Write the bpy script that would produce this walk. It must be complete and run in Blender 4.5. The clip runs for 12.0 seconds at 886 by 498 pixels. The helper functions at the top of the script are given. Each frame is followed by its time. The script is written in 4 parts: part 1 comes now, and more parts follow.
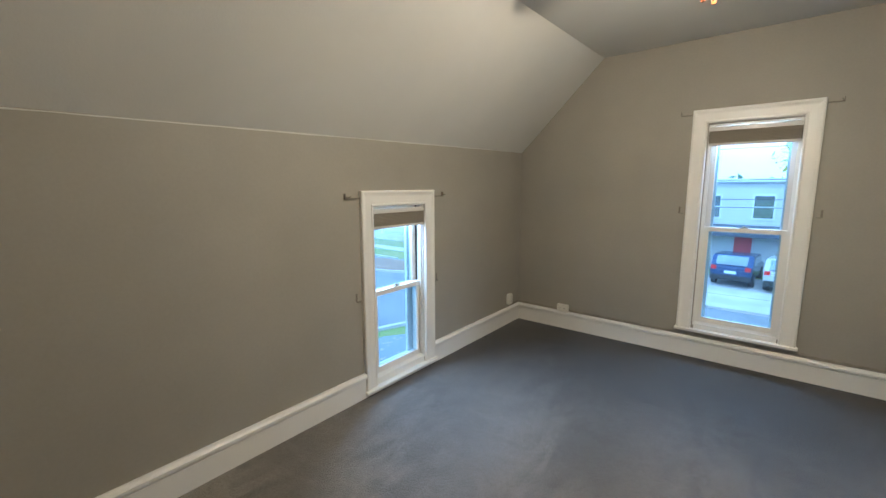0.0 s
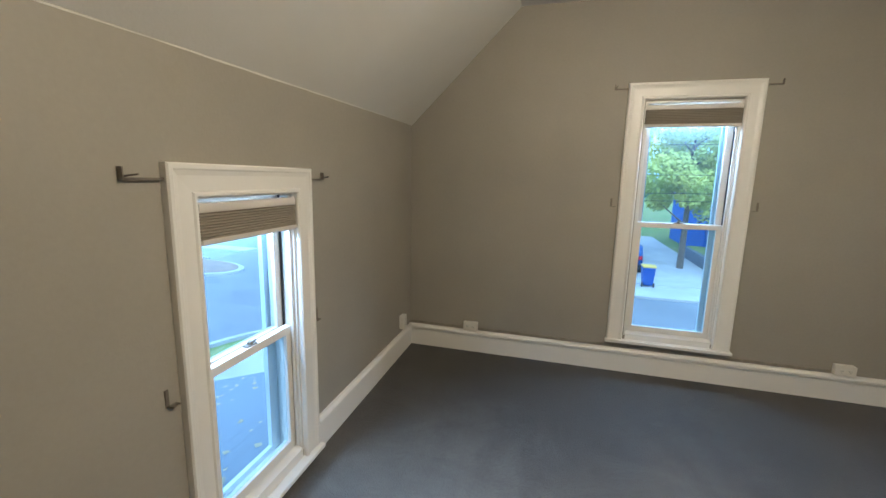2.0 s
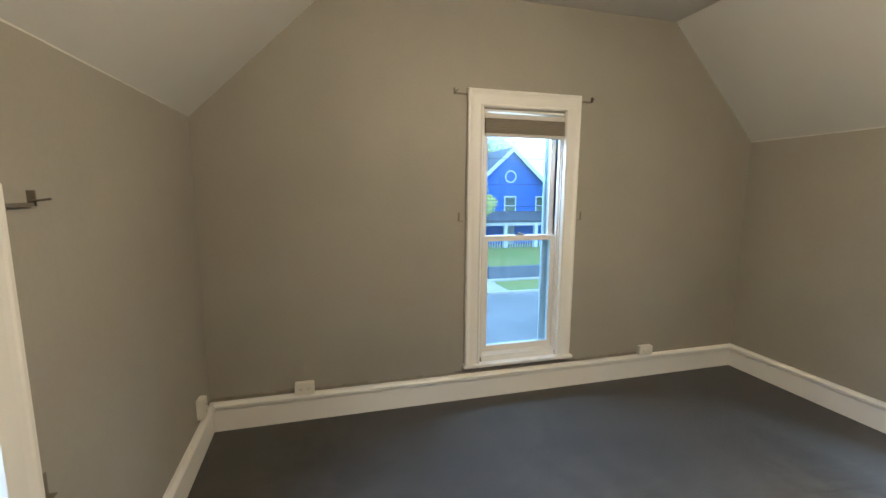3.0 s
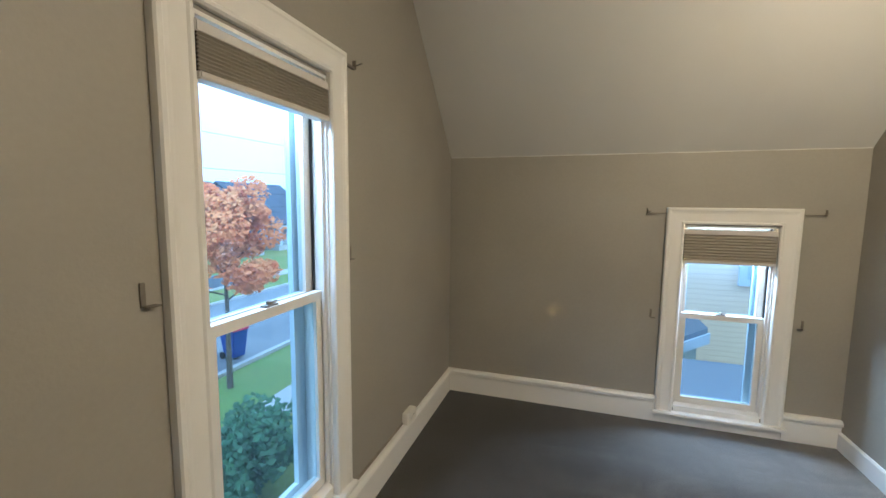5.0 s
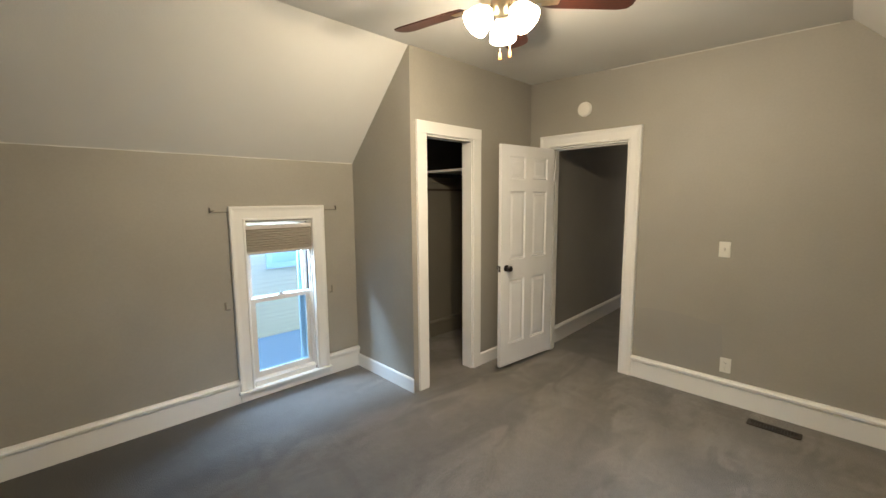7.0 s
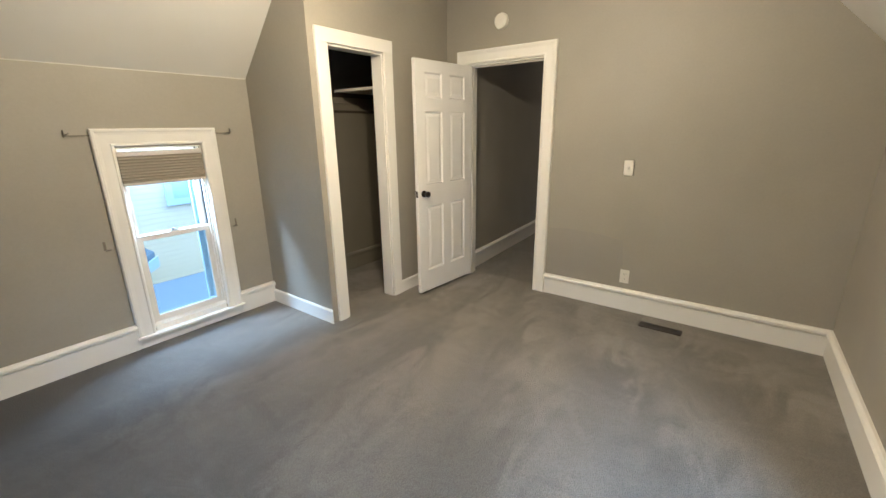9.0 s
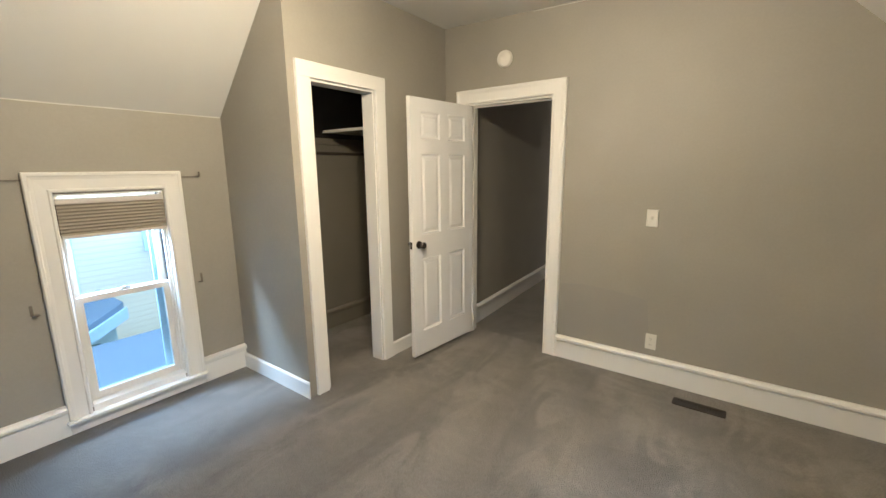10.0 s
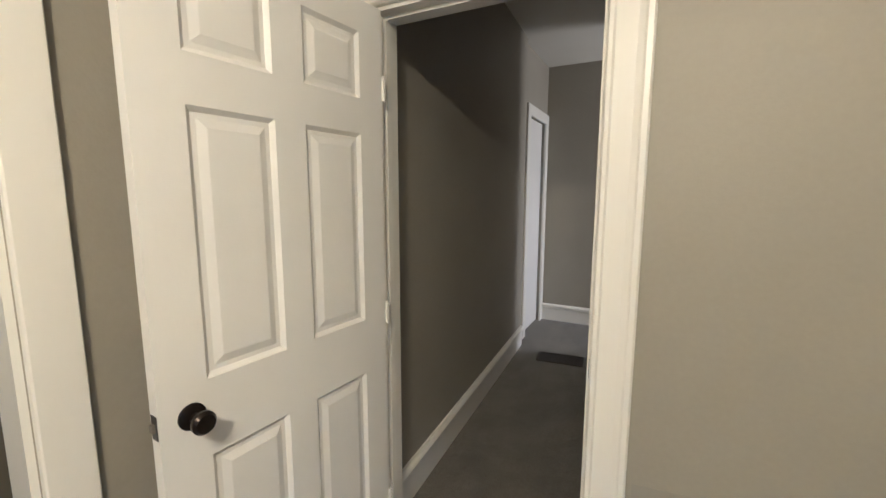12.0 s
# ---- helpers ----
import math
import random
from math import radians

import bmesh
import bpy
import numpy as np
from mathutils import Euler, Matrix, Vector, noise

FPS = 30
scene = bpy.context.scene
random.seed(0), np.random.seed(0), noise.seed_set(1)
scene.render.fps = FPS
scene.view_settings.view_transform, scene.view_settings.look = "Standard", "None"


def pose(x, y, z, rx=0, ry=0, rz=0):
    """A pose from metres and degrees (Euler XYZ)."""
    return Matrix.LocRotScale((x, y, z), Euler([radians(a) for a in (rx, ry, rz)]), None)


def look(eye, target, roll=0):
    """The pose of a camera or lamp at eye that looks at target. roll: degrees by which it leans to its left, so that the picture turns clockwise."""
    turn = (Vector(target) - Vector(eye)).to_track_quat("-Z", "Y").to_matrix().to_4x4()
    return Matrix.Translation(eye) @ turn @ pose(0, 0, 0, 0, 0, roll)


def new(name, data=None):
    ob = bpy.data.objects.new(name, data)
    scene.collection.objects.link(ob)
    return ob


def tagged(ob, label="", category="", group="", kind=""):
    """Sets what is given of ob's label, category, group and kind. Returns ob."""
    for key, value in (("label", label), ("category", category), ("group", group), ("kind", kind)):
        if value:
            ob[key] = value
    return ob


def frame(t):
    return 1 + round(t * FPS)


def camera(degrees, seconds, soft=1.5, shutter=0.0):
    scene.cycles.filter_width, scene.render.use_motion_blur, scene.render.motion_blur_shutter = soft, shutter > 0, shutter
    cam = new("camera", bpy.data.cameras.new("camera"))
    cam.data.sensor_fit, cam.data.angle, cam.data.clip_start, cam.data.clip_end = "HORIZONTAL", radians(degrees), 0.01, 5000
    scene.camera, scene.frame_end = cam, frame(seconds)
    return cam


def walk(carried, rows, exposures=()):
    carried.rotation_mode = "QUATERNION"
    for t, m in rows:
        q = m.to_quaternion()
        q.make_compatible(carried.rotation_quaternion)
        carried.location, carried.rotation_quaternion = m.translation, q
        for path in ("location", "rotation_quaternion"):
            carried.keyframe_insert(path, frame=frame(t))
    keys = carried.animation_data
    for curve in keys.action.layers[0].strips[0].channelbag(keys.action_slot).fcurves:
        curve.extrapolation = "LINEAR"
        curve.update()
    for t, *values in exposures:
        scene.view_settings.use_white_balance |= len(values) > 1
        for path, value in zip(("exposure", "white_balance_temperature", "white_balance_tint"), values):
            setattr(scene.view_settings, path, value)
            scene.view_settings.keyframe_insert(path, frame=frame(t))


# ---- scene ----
cam = camera(93.9, 12.0)
PATH = [
    (0, (2.35, -4.205, 1.54), (1.085, -2.686, 1.241), -0.2),
    (0.5, (2.311, -4.073, 1.503), (0.649, -3.01, 1.175), -0.5),
    (1, (2.009, -3.856, 1.473), (0.538, -2.544, 1.135), -0.3),
    (1.5, (1.65, -3.637, 1.513), (0.593, -1.972, 1.181), 0.7),
    (2, (1.25, -3.359, 1.481), (0.71, -1.463, 1.142), 1.2),
    (2.5, (0.875, -3.086, 1.453), (0.963, -1.113, 1.139), 1.1),
    (2.7, (0.769, -2.95, 1.488), (1.051, -0.992, 1.19), 0.8),
    (4.5, (0.745, -1.292, 1.516), (2.282, -0.028, 1.311), -0.2),
    (5, (0.907, -0.967, 1.546), (2.800, -0.359, 1.331), 0.6),
    (5.5, (0.940, -0.691, 1.574), (2.924, -0.845, 1.374), -0.5),
    (6, (0.834, -0.601, 1.558), (2.695, -1.301, 1.342), -0.9),
    (6.5, (0.803, -0.55, 1.603), (2.451, -1.653, 1.349), -0.8),
    (7, (0.765, -0.559, 1.591), (2.193, -1.939, 1.348), -0.4),
    (7.5, (0.733, -0.6, 1.576), (1.913, -2.198, 1.342), -0.5),
    (7.7, (0.694, -0.635, 1.579), (1.79, -2.289, 1.333), -0.8),
    (9.5, (0.76, -0.818, 1.508), (1.922, -2.321, 0.882), -0.8),
    (10, (0.995, -1.095, 1.546), (2.159, -2.675, 1.161), -0.5),
    (10.5, (1.233, -1.484, 1.532), (2.366, -3.11, 1.263), -0.8),
    (11, (1.493, -1.974, 1.514), (2.64, -3.589, 1.235), -0.1),
    (11.5, (1.833, -2.484, 1.514), (2.855, -4.183, 1.247), -0.4),
    (12, (2.122, -3.031, 1.464), (3.035, -4.79, 1.191), 0.1),
]
walk(cam, [(t, look(eye, target, roll)) for t, eye, target, roll in PATH], exposures=[(0, 0.70, 4870, 10), (1.0, 0.76, 4980, 10), (2.2, 0.64, 5080, 10), (2.7, 0.74, 5250, 10), (4.5, 0.82, 5380, 10), (5.0, 0.60, 5180, 10), (5.5, 0.52, 5200, 10), (6.0, 0.72, 5400, 10), (6.5, 0.95, 5400, 10), (7.5, 0.98, 5150, 10), (9.3, 1.30, 5220, 10), (10, 1.24, 5180, 10), (11, 1.06, 5100, 10), (11.5, 1.30, 5010, 10), (12, 1.26, 4980, 10)])

# ---- light and exposure ----
world = bpy.data.worlds.new("world")
scene.world = world
world.use_nodes = True
wn = world.node_tree
sky = wn.nodes.new("ShaderNodeTexSky")
sky.sky_type, sky.sun_disc, sky.sun_elevation, sky.sun_rotation = "NISHITA", False, radians(35), radians(200)
sky.dust_density, sky.ozone_density = 6.0, 1.0
overcast = wn.nodes.new("ShaderNodeMixRGB")
overcast.inputs[0].default_value = 0.72
overcast.inputs[2].default_value = (13.5, 15.8, 18.5, 1)
wn.links.new(sky.outputs[0], overcast.inputs[1])
wn.links.new(overcast.outputs[0], wn.nodes["Background"].inputs[0])
wn.nodes["Background"].inputs[1].default_value = 0.15

sun = new("sun", bpy.data.lights.new("sun", "SUN"))
sun.data.energy, sun.data.angle, sun.data.color = 0.7, radians(14), (1.0, 0.95, 0.88)
sun.matrix_world = look((0, 0, 40), (-20 * math.sin(radians(20)), 22, 12))

LAMP = (1.0, 0.74, 0.43)
BULB_W, SHADE_GLOW = 29.0, 9.0


# Added lamp at an assumed, unseen window; brightens the hall's far end.
hall_light = new("hall_end_light", bpy.data.lights.new("hall_end_light", "AREA"))
hall_light.data.shape, hall_light.data.size, hall_light.data.size_y, hall_light.data.energy, hall_light.data.color = "RECTANGLE", 0.5, 1.2, 25.0, (1.0, 0.82, 0.64)
hall_light.matrix_world = look((-0.04, -7.3, 1.45), (3.3, -7.3, 1.0))


def window_light(m, x, z, wide, watts, spread):
    """The sky's light at the head of a window: an area lamp in the opening, behind the raised blind; local -y is into the room."""
    ob = new("window_light", bpy.data.lights.new("window_light", "AREA"))
    ob.data.shape, ob.data.size, ob.data.size_y = "RECTANGLE", wide, 0.06
    ob.data.energy, ob.data.color = watts, (0.66, 0.84, 1.0)
    ob.data.spread = radians(spread)
    ob.matrix_world = m @ look((x, 0.163, z), (x, -0.337, z - 0.5))


window_light(Matrix.Identity(4), 2.08, 1.975, 0.42, 9.5, 115)
window_light(pose(0, 0, 0, 0, 0, 91.75), -1.978, 1.34, 0.38, 7.5, 115)
window_light(pose(4.11, 0, 0, 0, 0, -90), 1.942, 1.355, 0.38, 19.0, 160)

# ---- materials ----
def material(name, colour, rough=0.6, metal=0.0, grain=0.0, grain_scale=300.0, blotch=0.0, blotch_scale=3.0, bump=0.0, bump_scale=200.0, tint=None, spec=0.5, emit=0.0, sheen=0.0):
    m = bpy.data.materials.new(name)
    m.use_nodes = True
    t = m.node_tree
    b = t.nodes["Principled BSDF"]
    b.inputs["Roughness"].default_value, b.inputs["Metallic"].default_value = rough, metal
    b.inputs["Specular IOR Level"].default_value = spec
    b.inputs["Sheen Weight"].default_value = sheen
    c = (*colour, 1)
    b.inputs["Base Color"].default_value = c
    if emit:
        b.inputs["Emission Color"].default_value, b.inputs["Emission Strength"].default_value = c, emit
    if grain or blotch or bump:
        tc = t.nodes.new("ShaderNodeTexCoord")
        src = c
        last = None
        for amount, scale, other in ((blotch, blotch_scale, tint), (grain, grain_scale, None)):
            if not amount:
                continue
            n = t.nodes.new("ShaderNodeTexNoise")
            n.inputs["Scale"].default_value, n.inputs["Detail"].default_value = scale, 6.0
            t.links.new(tc.outputs["Object"], n.inputs["Vector"])
            ramp = t.nodes.new("ShaderNodeMapRange")
            ramp.inputs[1].default_value, ramp.inputs[2].default_value = 0.3, 0.7
            ramp.inputs[3].default_value, ramp.inputs[4].default_value = 0.0, 1.0
            t.links.new(n.outputs[0], ramp.inputs[0])
            mix = t.nodes.new("ShaderNodeMixRGB")
            if last is None:
                mix.inputs[1].default_value = src
            if other is None:
                mix.blend_type = "MULTIPLY"
                mix.inputs[2].default_value = (1 - amount, 1 - amount, 1 - amount, 1)
            else:
                mix.inputs[2].default_value = (*[k * (1 - amount) + o * amount for k, o in zip(colour, other)], 1)
            t.links.new(ramp.outputs[0], mix.inputs[0])
            if last is not None:
                t.links.new(last.outputs[0], mix.inputs[1])
            last = mix
        if last is not None:
            t.links.new(last.outputs[0], b.inputs["Base Color"])
        if bump:
            n = t.nodes.new("ShaderNodeTexNoise")
            n.inputs["Scale"].default_value, n.inputs["Detail"].default_value = bump_scale, 4.0
            t.links.new(tc.outputs["Object"], n.inputs["Vector"])
            bp = t.nodes.new("ShaderNodeBump")
            bp.inputs["Strength"].default_value, bp.inputs["Distance"].default_value = min(1.0, bump), 0.004
            t.links.new(n.outputs[0], bp.inputs["Height"])
            t.links.new(bp.outputs[0], b.inputs["Normal"])
    return m


def carpet_material(name="carpet", fanned=1.0):
    m = material(name, (0.172, 0.156, 0.132), 0.68, spec=0.4, sheen=0.18)
    t = m.node_tree
    b = t.nodes["Principled BSDF"]
    b.inputs["Sheen Roughness"].default_value = 0.4
    tc = t.nodes.new("ShaderNodeTexCoord")
    # pile brushed into streaks that fan out from the doorway
    mp = t.nodes.new("ShaderNodeMapping")
    mp.inputs["Rotation"].default_value = (0, 0, radians(38))
    mp.inputs["Scale"].default_value = (2.4, 1.0, 1)
    t.links.new(tc.outputs["Object"], mp.inputs["Vector"])
    streak = t.nodes.new("ShaderNodeTexNoise")
    streak.inputs["Scale"].default_value, streak.inputs["Detail"].default_value = 1.6, 5.0
    streak.inputs["Distortion"].default_value = 1.6
    t.links.new(mp.outputs[0], streak.inputs["Vector"])
    r1 = t.nodes.new("ShaderNodeMapRange")
    r1.inputs[1].default_value, r1.inputs[2].default_value, r1.inputs[3].default_value, r1.inputs[4].default_value = 0.40, 0.60, 0.88, 1.08
    t.links.new(streak.outputs[0], r1.inputs[0])
    # swaths left by a vacuum cleaner, with soft-edged borders
    mp2 = t.nodes.new("ShaderNodeMapping")
    mp2.inputs["Rotation"].default_value = (0, 0, radians(-24))
    mp2.inputs["Scale"].default_value = (1.0, 2.3, 1)
    t.links.new(tc.outputs["Object"], mp2.inputs["Vector"])
    swath = t.nodes.new("ShaderNodeTexNoise")
    swath.inputs["Scale"].default_value, swath.inputs["Detail"].default_value, swath.inputs["Distortion"].default_value = 1.1, 3.0, 2.2
    t.links.new(mp2.outputs[0], swath.inputs["Vector"])
    r3 = t.nodes.new("ShaderNodeMapRange")
    r3.inputs[1].default_value, r3.inputs[2].default_value, r3.inputs[3].default_value, r3.inputs[4].default_value = 0.48, 0.53, 0.94, 1.05
    t.links.new(swath.outputs[0], r3.inputs[0])
    # vacuum strokes that fan out from the doorway
    sep = t.nodes.new("ShaderNodeSeparateXYZ")
    t.links.new(tc.outputs["Object"], sep.inputs[0])

    def op(kind, a, b, c=None):
        n = t.nodes.new("ShaderNodeMath")
        n.operation = kind
        for i, v in enumerate((a, b, c)):
            if v is None:
                continue
            if isinstance(v, (int, float)):
                n.inputs[i].default_value = v
            else:
                t.links.new(v, n.inputs[i])
        return n.outputs[0]

    ang = op("ARCTAN2", op("ADD", sep.outputs[1], 5.3), op("ADD", sep.outputs[0], -2.75))
    wob = op("MULTIPLY_ADD", streak.outputs[0], 6.0, op("MULTIPLY", ang, 24.0))
    fan = t.nodes.new("ShaderNodeMapRange")
    fan.inputs[1].default_value, fan.inputs[2].default_value, fan.inputs[3].default_value, fan.inputs[4].default_value = -0.6, 0.6, 1 - 0.12 * fanned, 1 + 0.10 * fanned
    t.links.new(op("SINE", wob, 0.0), fan.inputs[0])
    tuft = t.nodes.new("ShaderNodeTexVoronoi")
    tuft.inputs["Scale"].default_value = 190.0
    t.links.new(tc.outputs["Object"], tuft.inputs["Vector"])
    r2 = t.nodes.new("ShaderNodeMapRange")
    r2.inputs[1].default_value, r2.inputs[2].default_value, r2.inputs[3].default_value, r2.inputs[4].default_value = 0.0, 0.7, 1.12, 0.72
    t.links.new(tuft.outputs["Distance"], r2.inputs[0])
    mul = t.nodes.new("ShaderNodeMath")
    mul.operation = "MULTIPLY"
    mul0 = t.nodes.new("ShaderNodeMath")
    mul0.operation = "MULTIPLY"
    t.links.new(r1.outputs[0], mul0.inputs[0])
    # the north half's shade is put into the carpet's colour, lighter to the south
    north_shade = t.nodes.new("ShaderNodeMapRange")
    north_shade.inputs[1].default_value, north_shade.inputs[2].default_value, north_shade.inputs[3].default_value, north_shade.inputs[4].default_value = -3.1, -0.9, 1.0 + 0.30 * fanned, 0.31
    t.links.new(op("MULTIPLY_ADD", swath.outputs[0], 1.4, op("ADD", sep.outputs[1], -0.7)), north_shade.inputs[0])
    t.links.new(op("MULTIPLY", op("MULTIPLY", r3.outputs[0], north_shade.outputs[0]), fan.outputs[0]), mul0.inputs[1])
    t.links.new(mul0.outputs[0], mul.inputs[0])
    t.links.new(r2.outputs[0], mul.inputs[1])
    mix = t.nodes.new("ShaderNodeVectorMath")
    mix.operation = "SCALE"
    mix.inputs[0].default_value = (0.172, 0.156, 0.132)
    t.links.new(mul.outputs[0], mix.inputs["Scale"])
    t.links.new(mix.outputs[0], b.inputs["Base Color"])
    bp = t.nodes.new("ShaderNodeBump")
    bp.inputs["Strength"].default_value, bp.inputs["Distance"].default_value, bp.invert = 0.6, 0.006, True
    t.links.new(tuft.outputs["Distance"], bp.inputs["Height"])
    t.links.new(bp.outputs[0], b.inputs["Normal"])
    return m


def lapped_material(name, colour, pitch, axis=2, rough=0.6, dark=0.65):
    """Siding or shingle courses for surfaces that stay far off."""
    m = material(name, colour, rough)
    t = m.node_tree
    b = t.nodes["Principled BSDF"]
    tc = t.nodes.new("ShaderNodeTexCoord")
    sp = t.nodes.new("ShaderNodeSeparateXYZ")
    t.links.new(tc.outputs["Object"], sp.inputs[0])
    d = t.nodes.new("ShaderNodeMath")
    d.operation = "DIVIDE"
    d.inputs[1].default_value = pitch
    t.links.new(sp.outputs[axis], d.inputs[0])
    f = t.nodes.new("ShaderNodeMath")
    f.operation = "FRACT"
    t.links.new(d.outputs[0], f.inputs[0])
    r = t.nodes.new("ShaderNodeMapRange")
    r.inputs[1].default_value, r.inputs[2].default_value, r.inputs[3].default_value, r.inputs[4].default_value = 0.78, 0.95, 1.0, dark
    t.links.new(f.outputs[0], r.inputs[0])
    s = t.nodes.new("ShaderNodeVectorMath")
    s.operation = "SCALE"
    s.inputs[0].default_value = colour
    t.links.new(r.outputs[0], s.inputs["Scale"])
    t.links.new(s.outputs[0], b.inputs["Base Color"])
    return m


def glass_material():
    m = bpy.data.materials.new("window_glass")
    m.use_nodes = True
    t = m.node_tree
    t.nodes.remove(t.nodes["Principled BSDF"])
    tr, gl, mx, fr, pw, ma = (t.nodes.new(k) for k in ("ShaderNodeBsdfTransparent", "ShaderNodeBsdfGlossy", "ShaderNodeMixShader", "ShaderNodeLayerWeight", "ShaderNodeMath", "ShaderNodeMath"))
    # The outdoors' blue cast and glare haze are put into the pane's tint and scatter.
    tr.inputs[0].default_value = (0.72, 0.86, 0.95, 1)
    gl.inputs["Roughness"].default_value = 0.02
    du, dm = t.nodes.new("ShaderNodeBsdfTranslucent"), t.nodes.new("ShaderNodeMixShader")
    du.inputs[0].default_value, dm.inputs[0].default_value = (0.70, 0.86, 1.0, 1), 0.02
    fr.inputs["Blend"].default_value = 0.5
    pw.operation, ma.operation = "POWER", "MULTIPLY_ADD"
    pw.inputs[1].default_value, ma.inputs[1].default_value, ma.inputs[2].default_value = 5.0, 0.45, 0.02
    t.links.new(fr.outputs["Facing"], pw.inputs[0])
    t.links.new(pw.outputs[0], ma.inputs[0])
    t.links.new(ma.outputs[0], mx.inputs[0])
    t.links.new(tr.outputs[0], dm.inputs[1])
    t.links.new(du.outputs[0], dm.inputs[2])
    t.links.new(dm.outputs[0], mx.inputs[1])
    t.links.new(gl.outputs[0], mx.inputs[2])
    t.links.new(mx.outputs[0], t.nodes["Material Output"].inputs[0])
    return m


WALL = material("greige_wall_paint", (0.334, 0.308, 0.254), 0.55, blotch=0.10, blotch_scale=1.7, bump=0.12, bump_scale=120, grain=0.04, grain_scale=60)
CEIL = material("pale_ceiling_paint", (0.62, 0.60, 0.545), 0.75, blotch=0.07, blotch_scale=1.4, bump=0.15, bump_scale=90)
TRIM = material("white_trim_paint", (0.76, 0.74, 0.685), 0.35, blotch=0.08, blotch_scale=5, tint=(0.62, 0.58, 0.5), bump=0.08, bump_scale=60)
DOORP = material("white_door_paint", (0.76, 0.745, 0.71), 0.38, blotch=0.05, blotch_scale=4, bump=0.06, bump_scale=90)
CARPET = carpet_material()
HALLCARPET = carpet_material("hall_carpet", 0.0)
# Darker copy of the wall paint; the closet's dimness is put into its colour.
CLOSET_SHADE = material("shaded_closet_paint", (0.172, 0.155, 0.115), 0.7, blotch=0.12, blotch_scale=2.0, bump=0.12, bump_scale=120)
# Shade of the coat rail's underside, put into the whole rail's colour.
RAIL_SHADE = material("shaded_rail_wood", (0.045, 0.036, 0.026), 0.6, blotch=0.3, blotch_scale=12)
# Near black colour holding the shade under the closet's sloping ceiling.
CLOSET_SLOPE_SHADE = material("shaded_closet_slope", (0.045, 0.040, 0.033), 0.9, blotch=0.3, blotch_scale=4.0)
BLIND = material("taupe_pleated_fabric", (0.33, 0.295, 0.235), 0.85, grain=0.15, grain_scale=900)
RAIL = material("pale_blind_rail", (0.62, 0.58, 0.52), 0.4, blotch=0.05)
PLASTIC = material("ivory_plastic", (0.74, 0.71, 0.63), 0.35, blotch=0.04, blotch_scale=30)
SLOT = material("dark_slot", (0.03, 0.028, 0.025), 0.6, blotch=0.2, blotch_scale=80)
BRONZE = material("dark_bronze", (0.035, 0.028, 0.024), 0.3, metal=0.85, blotch=0.3, blotch_scale=50)
STEEL = material("dull_bare_metal", (0.20, 0.175, 0.14), 0.5, metal=0.4, blotch=0.2, blotch_scale=60)
BRASS = material("aged_brass", (0.62, 0.50, 0.30), 0.3, metal=0.9, blotch=0.2, blotch_scale=50)
WALNUT = material("dark_red_walnut", (0.05, 0.015, 0.008), 0.38, blotch=0.5, blotch_scale=9, tint=(0.02, 0.007, 0.005), grain=0.25, grain_scale=70)
FOB = material("honey_wood_fob", (0.38, 0.11, 0.02), 0.4, blotch=0.2, blotch_scale=40)
SHADE = material("lit_frosted_glass", (1.0, 0.83, 0.57), 0.3, emit=SHADE_GLOW)
WOODSHELF = material("painted_shelf_board", (0.50, 0.47, 0.41), 0.5, blotch=0.12, blotch_scale=6)
GLASS = glass_material()
# Pale paint; blue skylight is mixed into its colour.
STORM = material("pale_storm_frame", (0.66, 0.70, 0.74), 0.4, blotch=0.1, blotch_scale=8)
WEATHER = material("weathered_frame", (0.33, 0.29, 0.23), 0.7, blotch=0.4, blotch_scale=14)
REGISTER = material("brown_floor_register", (0.045, 0.035, 0.028), 0.45, metal=0.4, blotch=0.2, blotch_scale=40)
GRASS = material("autumn_grass", (0.17, 0.26, 0.05), 0.9, blotch=0.6, blotch_scale=0.2, tint=(0.36, 0.30, 0.10), grain=0.3, grain_scale=18, bump=0.5, bump_scale=30)
ASPHALT = material("worn_asphalt", (0.24, 0.24, 0.24), 0.85, blotch=0.25, blotch_scale=0.5, grain=0.15, grain_scale=40)
CONCRETE = material("pale_concrete", (0.52, 0.50, 0.46), 0.85, blotch=0.25, blotch_scale=0.9, grain=0.1, grain_scale=50)
SHINGLE = lapped_material("grey_shingles", (0.20, 0.22, 0.245), 0.14, axis=0, rough=0.9, dark=0.86)
# The sky's reflection is painted into this pane's pale colour.
PALEPANE = material("sky_reflecting_pane", (0.50, 0.58, 0.66), 0.15, blotch=0.15, blotch_scale=2.0)
ROOFDARK = material("dark_shingle_roof", (0.09, 0.10, 0.125), 0.9, blotch=0.3, blotch_scale=1.0)
BLOCKW = material("grey_block_wall", (0.17, 0.19, 0.22), 0.9, blotch=0.25, blotch_scale=1.5, grain=0.1, grain_scale=40)
CREAM = lapped_material("cream_siding", (0.92, 0.66, 0.44), 0.078, dark=0.78)
BLUESIDE = lapped_material("deep_blue_siding", (0.03, 0.12, 0.52), 0.16)
WHITESIDE = lapped_material("white_siding", (0.52, 0.54, 0.56), 0.2, dark=0.8)
SIDE = [lapped_material("grey_siding", (0.30, 0.33, 0.36), 0.2), lapped_material("tan_siding", (0.42, 0.36, 0.27), 0.2), lapped_material("sage_siding", (0.27, 0.33, 0.29), 0.2)]
DARKGLASS = material("far_window_pane", (0.30, 0.34, 0.38), 0.08, metal=0.8, blotch=0.3, blotch_scale=1.5)
BARK = material("grey_bark", (0.15, 0.12, 0.09), 0.9, blotch=0.4, blotch_scale=9)
